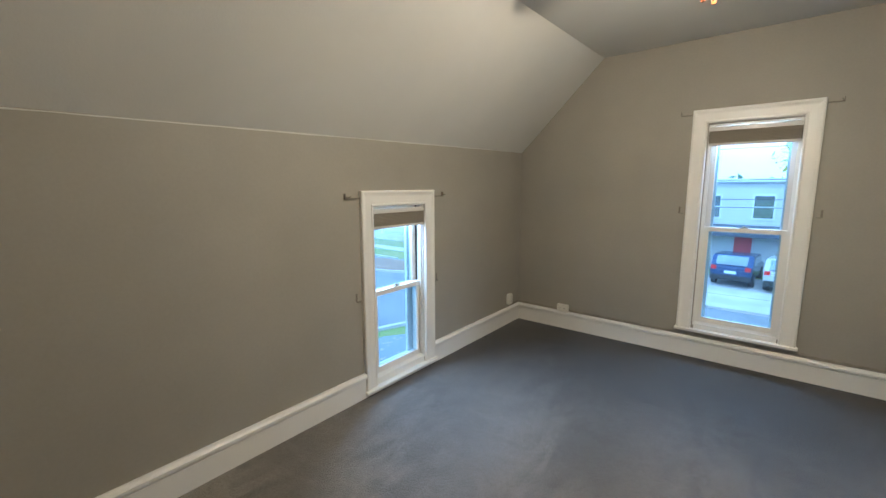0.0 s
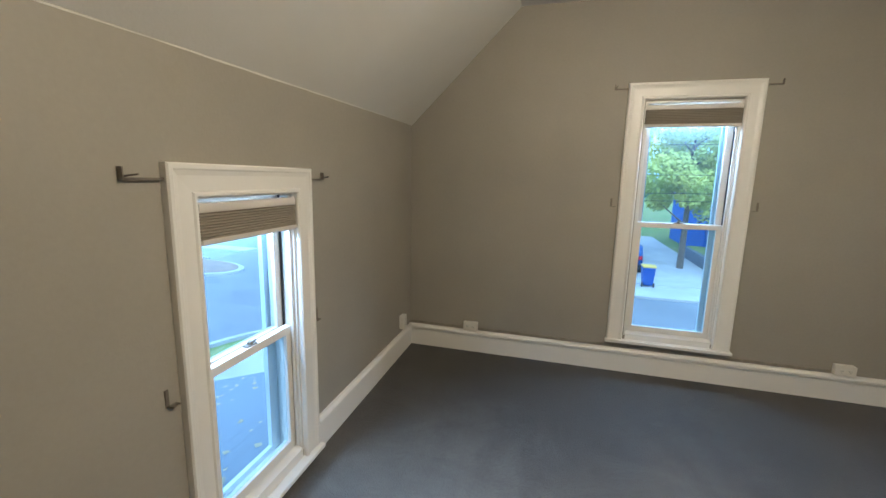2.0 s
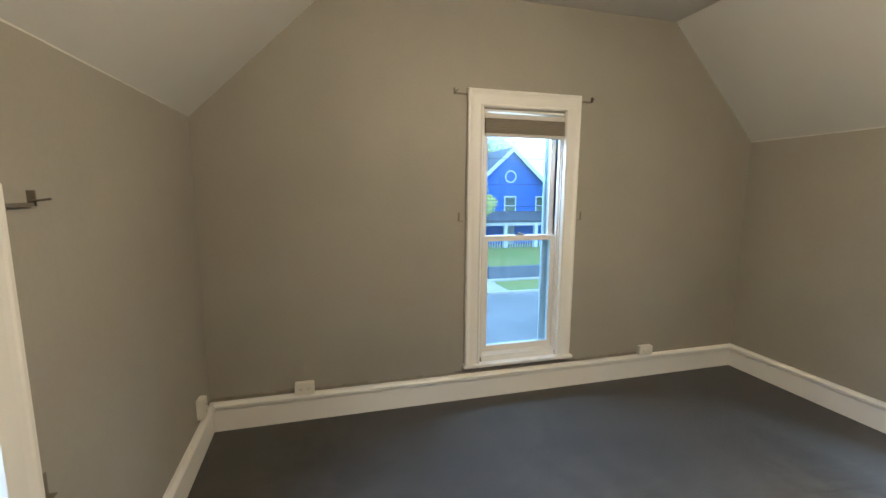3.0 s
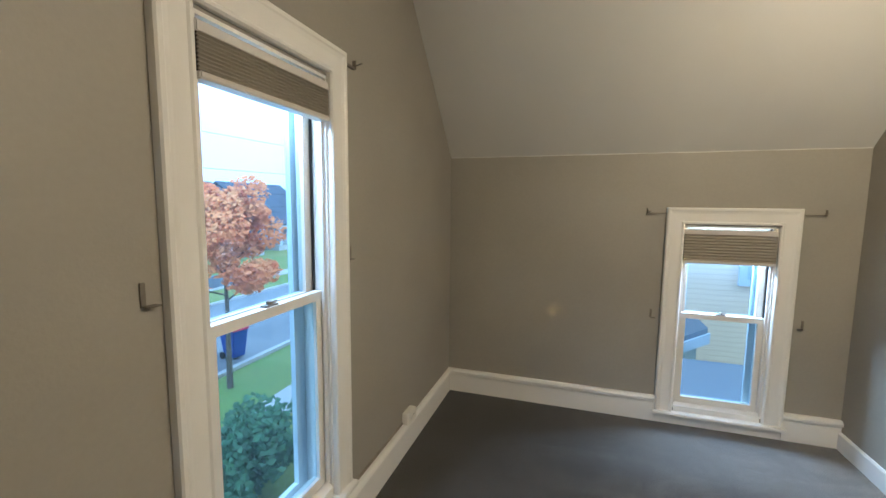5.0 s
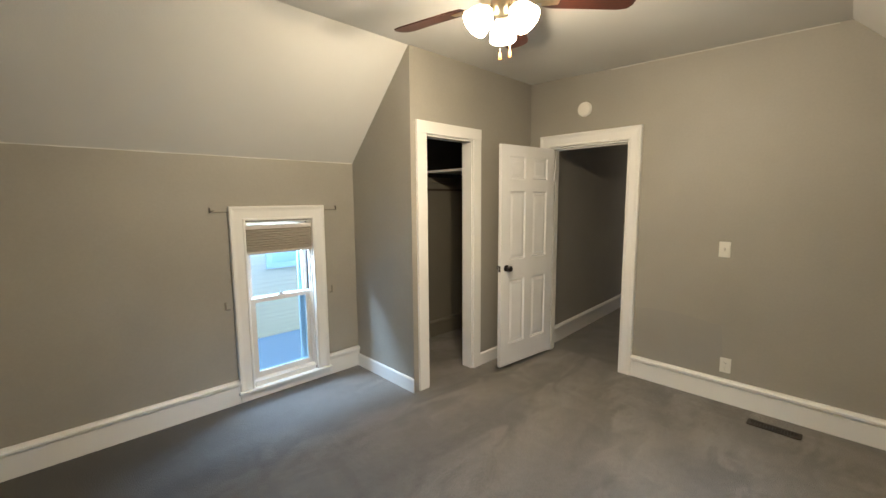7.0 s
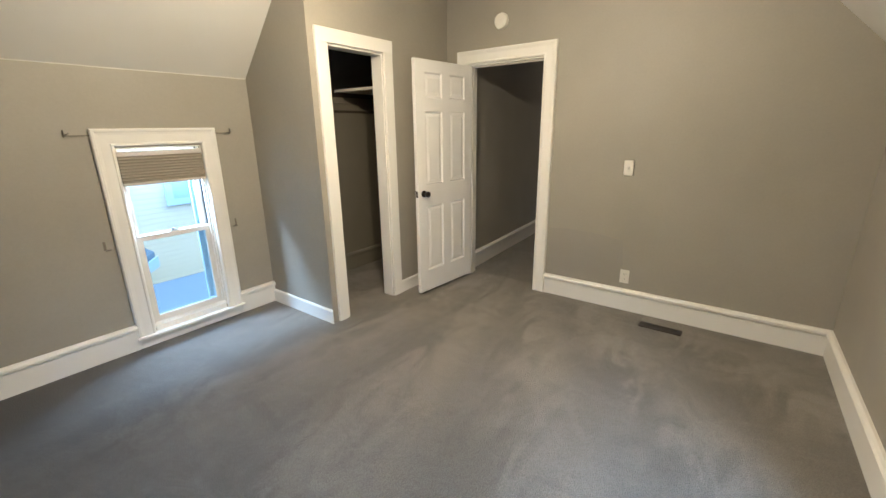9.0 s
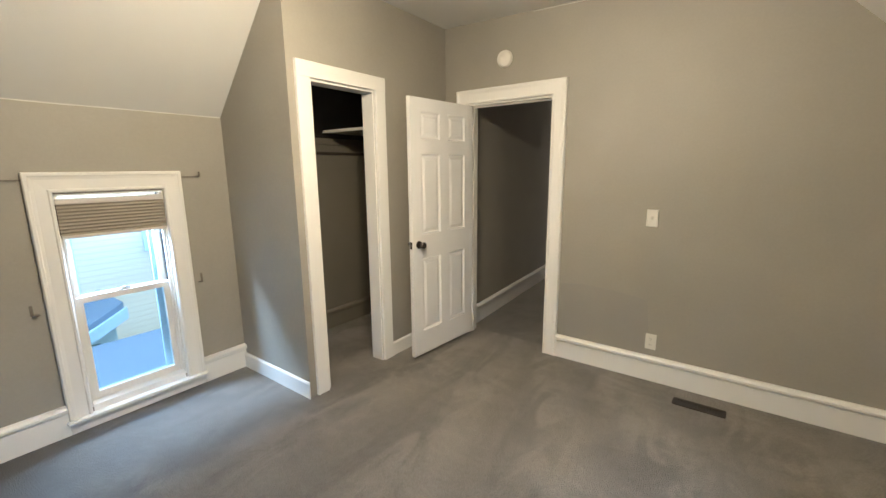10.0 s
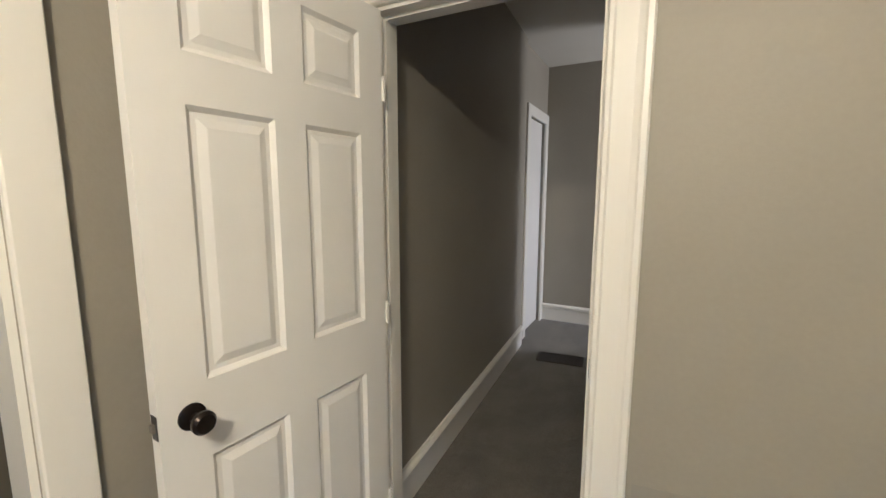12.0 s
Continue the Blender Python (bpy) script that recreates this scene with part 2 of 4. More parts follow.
LEAF_O = material("orange_leaves", (0.85, 0.26, 0.09), 0.8, blotch=0.6, blotch_scale=0.9, tint=(0.85, 0.46, 0.16))
LEAF_Y = material("yellow_green_leaves", (0.62, 0.60, 0.14), 0.8, blotch=0.7, blotch_scale=0.7, tint=(0.34, 0.46, 0.11))
LEAF_G = material("dark_green_needles", (0.05, 0.085, 0.06), 0.9, blotch=0.4, blotch_scale=1.2)
LEAF_S = material("shrub_leaves", (0.09, 0.19, 0.08), 0.8, blotch=0.5, blotch_scale=3)
BINBLUE = material("blue_bin_plastic", (0.02, 0.07, 0.32), 0.45, blotch=0.1, blotch_scale=6)
LIDY = material("yellow_bin_lid", (0.62, 0.43, 0.08), 0.5, blotch=0.1, blotch_scale=6)
LIDR = material("red_bin_lid", (0.55, 0.05, 0.10), 0.5, blotch=0.1, blotch_scale=6)
CARP = material("dark_car_paint", (0.03, 0.06, 0.15), 0.2, metal=0.3, blotch=0.1, blotch_scale=3)
CARR = material("silver_car_paint", (0.50, 0.52, 0.54), 0.25, metal=0.3, blotch=0.1, blotch_scale=3)
TYRE = material("tyre_rubber", (0.02, 0.02, 0.02), 0.8, blotch=0.2, blotch_scale=20)
TAIL = material("red_tail_lamp", (0.5, 0.01, 0.01), 0.2, blotch=0.1, blotch_scale=20)
REDDOOR = material("red_door_paint", (0.5, 0.04, 0.05), 0.4, blotch=0.1, blotch_scale=5)


# ---- builders ----
def box(bm, x0, x1, y0, y1, z0, z1):
    v = [bm.verts.new((x, y, z)) for z in (z0, z1) for y in (y0, y1) for x in (x0, x1)]
    for f in ((0, 2, 3, 1), (4, 5, 7, 6), (0, 1, 5, 4), (2, 6, 7, 3), (0, 4, 6, 2), (1, 3, 7, 5)):
        bm.faces.new([v[i] for i in f])
    return bm


def boxes(*rows):
    bm = bmesh.new()
    for r in rows:
        box(bm, *r)
    return bm


def prism(bm, pts, a, b, axis="y"):
    """Extrudes a polygon from a to b along an axis; pts are the other two coordinates in order."""
    def place(p, k):
        return {"x": (k, p[0], p[1]), "y": (p[0], k, p[1]), "z": (p[0], p[1], k)}[axis]
    lo, hi = [bm.verts.new(place(p, a)) for p in pts], [bm.verts.new(place(p, b)) for p in pts]
    bm.faces.new(lo[::-1])
    bm.faces.new(hi)
    for i in range(len(pts)):
        j = (i + 1) % len(pts)
        bm.faces.new((lo[i], lo[j], hi[j], hi[i]))
    return bm


def loft(pa, ya, pb, yb):
    """Joins a polygon of (x, z) at ya to another at yb."""
    bm = bmesh.new()
    a, b = [bm.verts.new((p[0], ya, p[1])) for p in pa], [bm.verts.new((p[0], yb, p[1])) for p in pb]
    bm.faces.new(a)
    bm.faces.new(b[::-1])
    for i in range(len(a)):
        j = (i + 1) % len(a)
        bm.faces.new((a[i], b[i], b[j], a[j]))
    return bm


def lathe(bm, profile, n=20, centre=(0, 0, 0), m=None):
    """Turns (radius, height) pairs round z."""
    rings = []
    for r, h in profile:
        ring = []
        for i in range(n):
            a = 2 * math.pi * i / n
            p = Vector((r * math.cos(a), r * math.sin(a), h))
            p = (m @ p) if m else p + Vector(centre)
            ring.append(bm.verts.new(p))
        rings.append(ring)
    for a, b in zip(rings, rings[1:]):
        for i in range(n):
            j = (i + 1) % n
            bm.faces.new((a[i], a[j], b[j], b[i]))
    for ring, flip in ((rings[0], True), (rings[-1], False)):
        if (profile[0] if flip else profile[-1])[0] > 1e-6:
            bm.faces.new(ring[::-1] if flip else ring)
    return bm


def tube(bm, p, q, r, n=8, r2=None):
    p, q = Vector(p), Vector(q)
    m = Matrix.Translation(p) @ (q - p).to_track_quat("Z", "Y").to_matrix().to_4x4()
    return lathe(bm, [(r, 0), (r2 if r2 is not None else r, (q - p).length)], n, m=m)


def part(name, bm, mat, parent=None, label="", bevel=0.0, smooth=False, kind="", category=""):
    bmesh.ops.remove_doubles(bm, verts=bm.verts, dist=1e-6)
    if bevel:
        bmesh.ops.bevel(bm, geom=[e for e in bm.edges if len(e.link_faces) == 2 and e.calc_face_angle(0) > 0.6], offset=bevel, segments=2, affect="EDGES", clamp_overlap=True)
    bmesh.ops.recalc_face_normals(bm, faces=bm.faces)
    me = bpy.data.meshes.new(name)
    bm.to_mesh(me)
    bm.free()
    if smooth:
        me.shade_smooth()
        me.set_sharp_from_angle(angle=radians(35))
    me.materials.append(mat)
    ob = new(name, me)
    if parent is not None:
        ob.parent = parent
    return tagged(ob, label=label, kind=kind, category=category)


def thing(name, m, label, category="", group="", kind=""):
    ob = new(name)
    ob.empty_display_size = 0.1
    ob.matrix_world = m
    return tagged(ob, label, category, group, kind)


# ---- room shell ----
T = 0.17
KNEE, TOP, WIDE, DEEP = 1.91, 2.75, 4.11, -4.25
XW, XE = 0.86, 3.27
B = dict(x0=1.775, x1=2.385, z0=0.30, z1=2.045)
A = dict(y0=-2.258, y1=-1.697, z0=0.09, z1=1.405)
SKEW = 1.75
WX = math.tan(radians(SKEW))
C = dict(y0=-2.215, y1=-1.67, z0=0.12, z1=1.42)
DX0, DX1, DZ = 2.258, 3.03, 2.08
HY = -4.38

bm = bmesh.new()
prism(bm, [(-T, 0), (B["x0"], 0), (B["x0"], TOP), (XW, TOP), (-T, KNEE - T * 0.977)], 0, T)
prism(bm, [(B["x1"], 0), (WIDE + T, 0), (WIDE + T, KNEE - T * 0.977), (XE, TOP), (B["x1"], TOP)], 0, T)
box(bm, B["x0"], B["x1"], 0, T, 0, B["z0"])
box(bm, B["x0"], B["x1"], 0, T, B["z1"], TOP)
part("wall_north", bm, WALL, label="greige painted gable wall round a tall window", kind="structure")
u0, u1 = A["y0"], A["y1"]
bm = boxes((-4.40, u0, 0, T, 0, KNEE), (u1, 0, 0, T, 0, KNEE), (u0, u1, 0, T, 0, A["z0"]), (u0, u1, 0, T, A["z1"], KNEE))
bmesh.ops.transform(bm, matrix=pose(0, 0, 0, 0, 0, 90 + SKEW), verts=bm.verts)
part("wall_west", bm, WALL, label="greige painted knee wall under a sloping ceiling", kind="structure")
part("wall_east", boxes((WIDE, WIDE + T, -2.645, C["y0"], 0, KNEE), (WIDE, WIDE + T, C["y1"], 0, 0, KNEE), (WIDE, WIDE + T, C["y0"], C["y1"], 0, C["z0"]), (WIDE, WIDE + T, C["y0"], C["y1"], C["z1"], KNEE)), WALL, label="greige painted knee wall beside the closet", kind="structure")
bm = boxes((XW, DX0, HY, DEEP, 0, TOP), (DX1, 3.28, HY, DEEP, 0, TOP), (DX0, DX1, HY, DEEP, DZ, TOP))
prism(bm, [(-T, 0), (XW, 0), (XW, TOP), (0.5, 2.35), (-T, 1.6)], HY, DEEP)
part("wall_south", bm, WALL, label="greige painted wall with the door to the hall", kind="structure")
CY0, CY1 = -3.355, -2.80
bm = boxes((3.275, 3.375, -2.745, CY1, 0, TOP), (3.275, 3.375, DEEP, CY0, 0, TOP), (3.275, 3.375, CY0, CY1, 2.10, TOP))
part("wall_closet_front", bm, WALL, label="greige painted closet wall with an open doorway", kind="structure")
bm = prism(bmesh.new(), [(3.275, 0), (WIDE + T, 0), (WIDE + T, KNEE - T * 0.977), (3.275, TOP + 0.02)], -2.745, -2.645)
part("wall_closet_side", bm, WALL, label="greige painted closet side wall under the slope", kind="structure")
part("wall_closet_back", boxes((4.2, 4.3, -4.5, -2.745, 0, 1.915)), CLOSET_SHADE, label="greige painted back wall of the closet", kind="structure")
part("wall_closet_end", prism(bmesh.new(), [(3.375, 0), (4.2, 0), (4.2, 1.83), (3.375, 2.65), ], -4.5, -4.4), CLOSET_SHADE, label="greige painted end wall of the closet", kind="structure")
part("floor", boxes((-T, WIDE + T, HY, T, -0.2, 0), (3.375, WIDE + T, -4.5, HY, -0.2, 0)), CARPET, label="worn grey brown cut pile carpet, shaded in its colour to the north", kind="structure")
part("ceiling", loft([(XW, TOP), (XE, TOP), (XE, TOP + 0.12), (XW, TOP + 0.12)], T, [(0.945, 2.665), (3.32, 2.725), (3.32, 2.87), (0.945, 2.87)], HY), CEIL, label="pale flat painted ceiling", kind="structure")
part("ceiling_edge", prism(bmesh.new(), [(1.0, 2.661), (2.45, 2.696), (2.45, 2.70), (1.0, 2.665)], DEEP, DEEP + 0.002), CEIL, label="pale paint line where the ceiling meets the wall", kind="structure")
bm = loft([(-T, KNEE - T * 0.977), (XW, TOP), (XW, TOP + 0.12), (-T - 0.1, KNEE - 0.05)], T, [(-0.13, 1.555), (0.945, 2.665), (0.945, 2.87), (-0.25, 1.56)], HY)
part("ceiling_slope_west", bm, CEIL, label="pale painted sloping ceiling", kind="structure")
bm = prism(bmesh.new(), [(WIDE + T, KNEE - T * 0.977), (WIDE + T + 0.1, KNEE - 0.05), (XE, TOP + 0.12), (XE, TOP)], -2.70, T)
part("ceiling_slope_east", bm, CEIL, label="pale painted sloping ceiling", kind="structure")
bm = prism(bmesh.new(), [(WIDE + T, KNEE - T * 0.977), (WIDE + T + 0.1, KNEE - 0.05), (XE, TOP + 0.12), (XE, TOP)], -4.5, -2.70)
part("ceiling_closet", bm, CLOSET_SLOPE_SHADE, label="sloping closet ceiling with its shade put into the colour", kind="structure")


# the ceiling's paint laps unevenly over the top of the knee walls
def paint_lap(p, q, off):
    p, q, off = Vector(p), Vector(q), Vector(off)
    bm = bmesh.new()
    n = 90
    rows = []
    for i in range(n + 1):
        c = p.lerp(q, i / n)
        d = 0.0018 + 0.003 * noise.noise(Vector((i * 0.37, p.x, 0))) + 0.003 * noise.noise(Vector((i * 0.09, p.x, 3)))
        rows.append([bm.verts.new(c + k) for k in (Vector((0, 0, 0.004)), off + Vector((0, 0, 0.002)), off + Vector((0, 0, -d)), Vector((0, 0, -d)))])
    for a, b in zip(rows, rows[1:]):
        for i in range(4):
            j = (i + 1) % 4
            bm.faces.new((a[i], a[j], b[j], b[i]))
    part("paint_edge", bm, CEIL, label="uneven pale paint line along the knee wall top", kind="structure")


paint_lap((0.0, 0, KNEE), (-DEEP * WX, DEEP, 1.822), (0.0012, 0, 0))
paint_lap((WIDE, 0, KNEE), (WIDE, -2.645, KNEE), (-0.0012, 0, 0))

# ---- hall ----
HEND, HSIDE, HBACK = -6.80, 3.272, -7.73


def hall_x(y):
    return 3.092 + (-4.38 - y) * 0.059


bm = prism(bmesh.new(), [(hall_x(HY), HY), (hall_x(HEND), HEND), (3.5, HEND), (3.5, HY)], 0, 2.80, "z")
part("hall_wall_east", bm, WALL, label="greige painted hall wall in shade", kind="structure")
part("hall_wall_east_end", boxes((HSIDE, 3.52, -7.01, HEND, 0, 2.8), (HSIDE, 3.52, HBACK, -7.66, 0, 2.8), (HSIDE, 3.52, -7.66, -7.01, 2.21, 2.8)), WALL, label="greige painted hall wall round a side door", kind="structure")
part("hall_wall_south", boxes((-0.1, 3.52, -7.90, HBACK, 0, 2.8)), WALL, label="greige painted wall at the end of the hall", kind="structure")
# Unseen wall; its end and opening are set to shape the added lamp's light.
part("hall_wall_west", boxes((2.00, 2.12, -6.85, HY, 0, 2.8), (-0.1, 2.0, -6.85, -6.75, 0, 2.8), (-0.1, 0, -7.0, -6.85, 0, 2.8), (-0.1, 0, HBACK, -7.6, 0, 2.8), (-0.1, 0, -7.6, -7.0, 0, 0.8), (-0.1, 0, -7.6, -7.0, 2.1, 2.8)), WALL, label="greige painted hall wall", kind="structure")
part("hall_floor", boxes((-0.1, 3.6, -7.9, HY, -0.2, 0)), HALLCARPET, label="grey brown hall carpet", kind="structure")
part("hall_ceiling", boxes((-0.1, 3.52, -7.9, HY, 2.80, 2.92)), CEIL, label="pale hall ceiling", kind="structure")

# ---- baseboards ----
BASE = ((0, 0), (0.018, 0), (0.018, 0.137), (0.021, 0.141), (0.021, 0.149), (0.012, 0.151), (0.012, 0.156), (0.034, 0.157), (0.034, 0.172), (0.026, 0.182), (0.014, 0.19), (0, 0.19))
PLAIN = ((0, 0), (0.016, 0), (0.016, 0.105), (0.008, 0.115), (0, 0.115))


def baseboard(p, q, profile=BASE, mat=TRIM, label="cream white moulded baseboard along the wall", trim_p=0.0, trim_q=0.0):
    """From p to q with the wall on the left-hand side; trim: mitre at each end (1 inner, -1 outer)."""
    p, q = Vector((*p, 0)), Vector((*q, 0))
    d = (q - p).normalized()
    n = Vector((d.y, -d.x, 0))
    bm = bmesh.new()
    ends = []
    for e, s in ((p + d * 0.0, trim_p), (q, -trim_q)):
        ends.append([bm.verts.new(e + n * w + d * w * s + Vector((0, 0, h))) for w, h in profile])
    bm.faces.new(ends[0])
    bm.faces.new(ends[1][::-1])
    for i in range(len(profile)):
        j = (i + 1) % len(profile)
        bm.faces.new((ends[0][i], ends[1][i], ends[1][j], ends[0][j]))
    return part("baseboard", bm, mat, label=label, kind="structure")


baseboard((0, 0), (WIDE, 0), trim_p=1, trim_q=1)
baseboard((-DEEP * WX, DEEP), (2.376 * WX, -2.376), trim_p=1)
baseboard((1.584 * WX, -1.584), (0, 0), trim_q=1)
baseboard((WIDE, 0), (WIDE, -1.56), trim_p=1)
baseboard((WIDE, -2.326), (WIDE, -2.645))
baseboard((2.156, DEEP), (-DEEP * WX, DEEP), trim_q=1)
baseboard((WIDE - 0.02, -2.645), (3.275, -2.645), PLAIN, label="plain cream white baseboard on the closet side", trim_q=-1)
baseboard((3.275, -3.455), (3.275, DEEP), PLAIN, label="plain cream white baseboard by the door")
baseboard((3.275, DEEP), (3.142, DEEP), PLAIN, label="plain cream white baseboard by the door")
baseboard((4.2, -2.745), (4.2, -4.4), mat=CLOSET_SHADE, label="baseboard inside the closet with shade in its colour")
baseboard((hall_x(HY), HY), (hall_x(HEND), HEND), label="cream white moulded baseboard in the hall")
baseboard((HSIDE, HBACK), (2.0, HBACK), label="cream white moulded baseboard at the end of the hall")

# ---- casings ----
CASING = ((0, 0), (0, 0.024), (0.005, 0.030), (0.018, 0.030), (0.024, 0.026), (0.032, 0.024), (0.040, 0.022), (0.092, 0.020), (0.098, 0.026), (0.108, 0.026), (0.114, 0.018), (0.114, 0))
FLAT = ((0, 0), (0, 0.018), (0.003, 0.021), (0.093, 0.021), (0.097, 0.018), (0.097, 0))


def casing_leg(x, z0, z1, side, profile=CASING, square=False):
    """side 1: the outer edge at the low x; the casing stands proud towards -y."""
    bm = bmesh.new()
    lo = [bm.verts.new((x + side * w, -d, z0)) for w, d in profile]
    hi = [bm.verts.new((x + side * w, -d, z1 - (profile[-1][0] if square else w))) for w, d in profile]
    bm.faces.new(lo)
    bm.faces.new(hi[::-1])
    for i in range(len(profile)):
        j = (i + 1) % len(profile)
        bm.faces.new((lo[i], hi[i], hi[j], lo[j]))
    return bm


def casing_head(x0, x1, z1, profile=CASING, square=False):
    bm = bmesh.new()
    lo = [bm.verts.new((x0 + (0 if square else w), -d, z1 - w)) for w, d in profile]
    hi = [bm.verts.new((x1 - (0 if square else w), -d, z1 - w)) for w, d in profile]
    bm.faces.new(lo)
    bm.faces.new(hi[::-1])
    for i in range(len(profile)):
        j = (i + 1) % len(profile)
        bm.faces.new((lo[i], hi[i], hi[j], lo[j]))
    return bm


def window(name, m, x0, x1, z0, z1, ox0, ox1, oz0, oz1, meet, label):
    """Double-hung window; local x along the wall, -y into the room. x0..z1: clear opening; ox..oz: outer casing."""
    w = thing(name, m, label, "window", kind="structure")
    k = 0.114
    cas = part("window_frame", casing_head(ox0, ox1, oz1), TRIM, w)
    part("casing_side", casing_leg(ox0, oz0 + 0.022, oz1, 1), TRIM, cas)
    part("casing_side", casing_leg(ox1, oz0 + 0.022, oz1, -1), TRIM, cas)
    part("window_sill", boxes((ox0 - 0.012, ox1 + 0.012, -0.055, 0.03, oz0, oz0 + 0.022)), TRIM, w, bevel=0.004)
    if oz0 < 0.15:
        part("apron", boxes((ox0 + 0.004, ox1 - 0.004, -0.018, -0.001, 0, oz0)), TRIM, w, bevel=0.002)
    ix0, ix1, iz1 = x0, x1, z1
    jamb = boxes((ix0, ix0 + 0.012, 0.0, T, z0, z1), (ix1 - 0.012, ix1, 0.0, T, z0, z1), (ix0, ix1, 0.0, T, z1 - 0.012, z1))
    part("jamb", jamb, TRIM, w)
    # slope of the inner sill
    part("sill_slope", prism(bmesh.new(), [(-0.004, oz0 + 0.022), (T, oz0 + 0.022), (T, z0 + 0.005), (0.03, z0 + 0.028), (-0.004, z0 + 0.012)], ix0 + 0.012, ix1 - 0.012, "x"), TRIM, w)
    a0, a1 = ix0 + 0.012, ix1 - 0.012
    part("stop", boxes((a0, a0 + 0.014, 0.012, 0.028, z0 + 0.03, z1 - 0.012), (a1 - 0.014, a1, 0.012, 0.028, z0 + 0.03, z1 - 0.012)), TRIM, w, bevel=0.003)
    # Black strips on the jambs: shade of the gap beside the sashes, as colour.
    part("sash_gap_shade", boxes((a0, a0 + 0.008, 0.066, 0.074, z0 + 0.02, z1 - 0.012), (a1 - 0.008, a1, 0.066, 0.074, z0 + 0.02, z1 - 0.012)), SLOT, w)
    st = 0.046
    for nm, v0, zz0, zz1, rb, rt in (("lower_sash", 0.032, z0 + 0.012, meet + 0.018, 0.06, 0.036), ("upper_sash", 0.078, meet - 0.018, z1 - 0.012, 0.036, 0.05)):
        s = part(nm, boxes((a0 + 0.004, a0 + st, v0, v0 + 0.034, zz0, zz1), (a1 - st, a1 - 0.004, v0, v0 + 0.034, zz0, zz1),
                           (a0 + st, a1 - st, v0, v0 + 0.034, zz0, zz0 + rb), (a0 + st, a1 - st, v0, v0 + 0.034, zz1 - rt, zz1)), TRIM if nm == "lower_sash" else RAIL, w)
        g = part("pane", boxes((a0 + st, a1 - st, v0 + 0.014, v0 + 0.018, zz0 + rb, zz1 - rt)), GLASS, s, "window glass with the outdoor blue and haze in its colour")
        g.visible_shadow = False
    s = part("storm_frame", boxes((a0, a0 + 0.062, 0.128, 0.15, z0 + 0.01, z1 - 0.012), (a1 - 0.062, a1, 0.128, 0.15, z0 + 0.01, z1 - 0.012), (a0 + 0.062, a1 - 0.062, 0.128, 0.15, z0 + 0.01, z0 + 0.04)), STORM, w, "pale outer storm frame with the sky's blue in its colour")
    xm = (x0 + x1) / 2
    bm = boxes((xm - 0.03, xm + 0.03, 0.036, 0.062, meet + 0.018, meet + 0.025))
    lathe(bm, [(0.012, 0), (0.012, 0.01), (0.006, 0.014)], 10, (xm, 0.05, meet + 0.025))
    box(bm, xm - 0.004, xm + 0.034, 0.044, 0.054, meet + 0.029, meet + 0.034)
    part("sash_lock", bm, STEEL, w, "small brass coloured sash lock")
    return w


def pleated_blind(m, x0, x1, z1, z0, label):
    x0, x1 = x0 - 0.011, x1 + 0.011
    b = thing("cellular_blind", m, label, "window blind", "raised blinds in the windows")
    part("headrail", boxes((x0, x1, -0.012, 0.03, z1 - 0.045, z1 - 0.012)), RAIL, b, bevel=0.004)
    n = 9
    top = z1 - 0.045
    h = (top - z0 - 0.012) / n
    pts = []
    for i in range(n + 1):
        pts.append((-0.016, top - i * h))
        if i < n:
            pts.append((-0.008, top - (i + 0.5) * h))
    back = [(0.034 if i % 2 == 0 else 0.026, z) for i, (_, z) in enumerate(pts)]
    part("pleated_fabric", prism(bmesh.new(), pts + back[::-1], x0 + 0.004, x1 - 0.004, "x"), BLIND, b, "stacked taupe honeycomb fabric")
    # Solid black plates stand for the shade in the cells' open ends.
    for xe in (x0 + 0.0015, x1 - 0.004):
        part("cell_ends", prism(bmesh.new(), [(y * 0.8 + 0.0015, z) for y, z in pts] + [(0.024, z) for _, z in pts[::-1]], xe, xe + 0.0025, "x"), SLOT, b, "black end plates for the shade inside the fabric cells")
    part("bottom_rail", boxes((x0 + 0.002, x1 - 0.002, -0.018, 0.034, z0 - 0.008, z0 + 0.012)), RAIL, b, bevel=0.004)
    return b


MN = Matrix.Identity(4)
MW = pose(0, 0, 0, 0, 0, 90 + SKEW)
ME = pose(WIDE, 0, 0, 0, 0, -90)
MS = pose(0, DEEP, 0, 0, 0, 180)
window("window_1", MW, A["y0"], A["y1"], A["z0"], A["z1"], -2.375, -1.584, 0.03, 1.512, 0.742, "low white double hung window in the knee wall")
window("window_2", MN, B["x0"], B["x1"], B["z0"], B["z1"], 1.652, 2.496, 0.245, 2.170, 1.165, "tall white double hung window in the gable wall")
window("window_3", ME, -C["y1"], -C["y0"], C["z0"], C["z1"], 1.558, 2.328, 0.07, 1.541, 0.785, "low white double hung window beside the closet")
pleated_blind(MW, A["y0"] + 0.014, A["y1"] - 0.014, A["z1"] - 0.014, 1.242, "taupe pleated blind drawn up in the low porch side window")
pleated_blind(MN, B["x0"] + 0.014, B["x1"] - 0.014, B["z1"] - 0.014, 1.876, "taupe pleated blind drawn up in the tall window")
pleated_blind(ME, -C["y1"] + 0.014, -C["y0"] - 0.014, C["z1"] - 0.014, 1.172, "taupe pleated blind drawn up in the low closet side window")

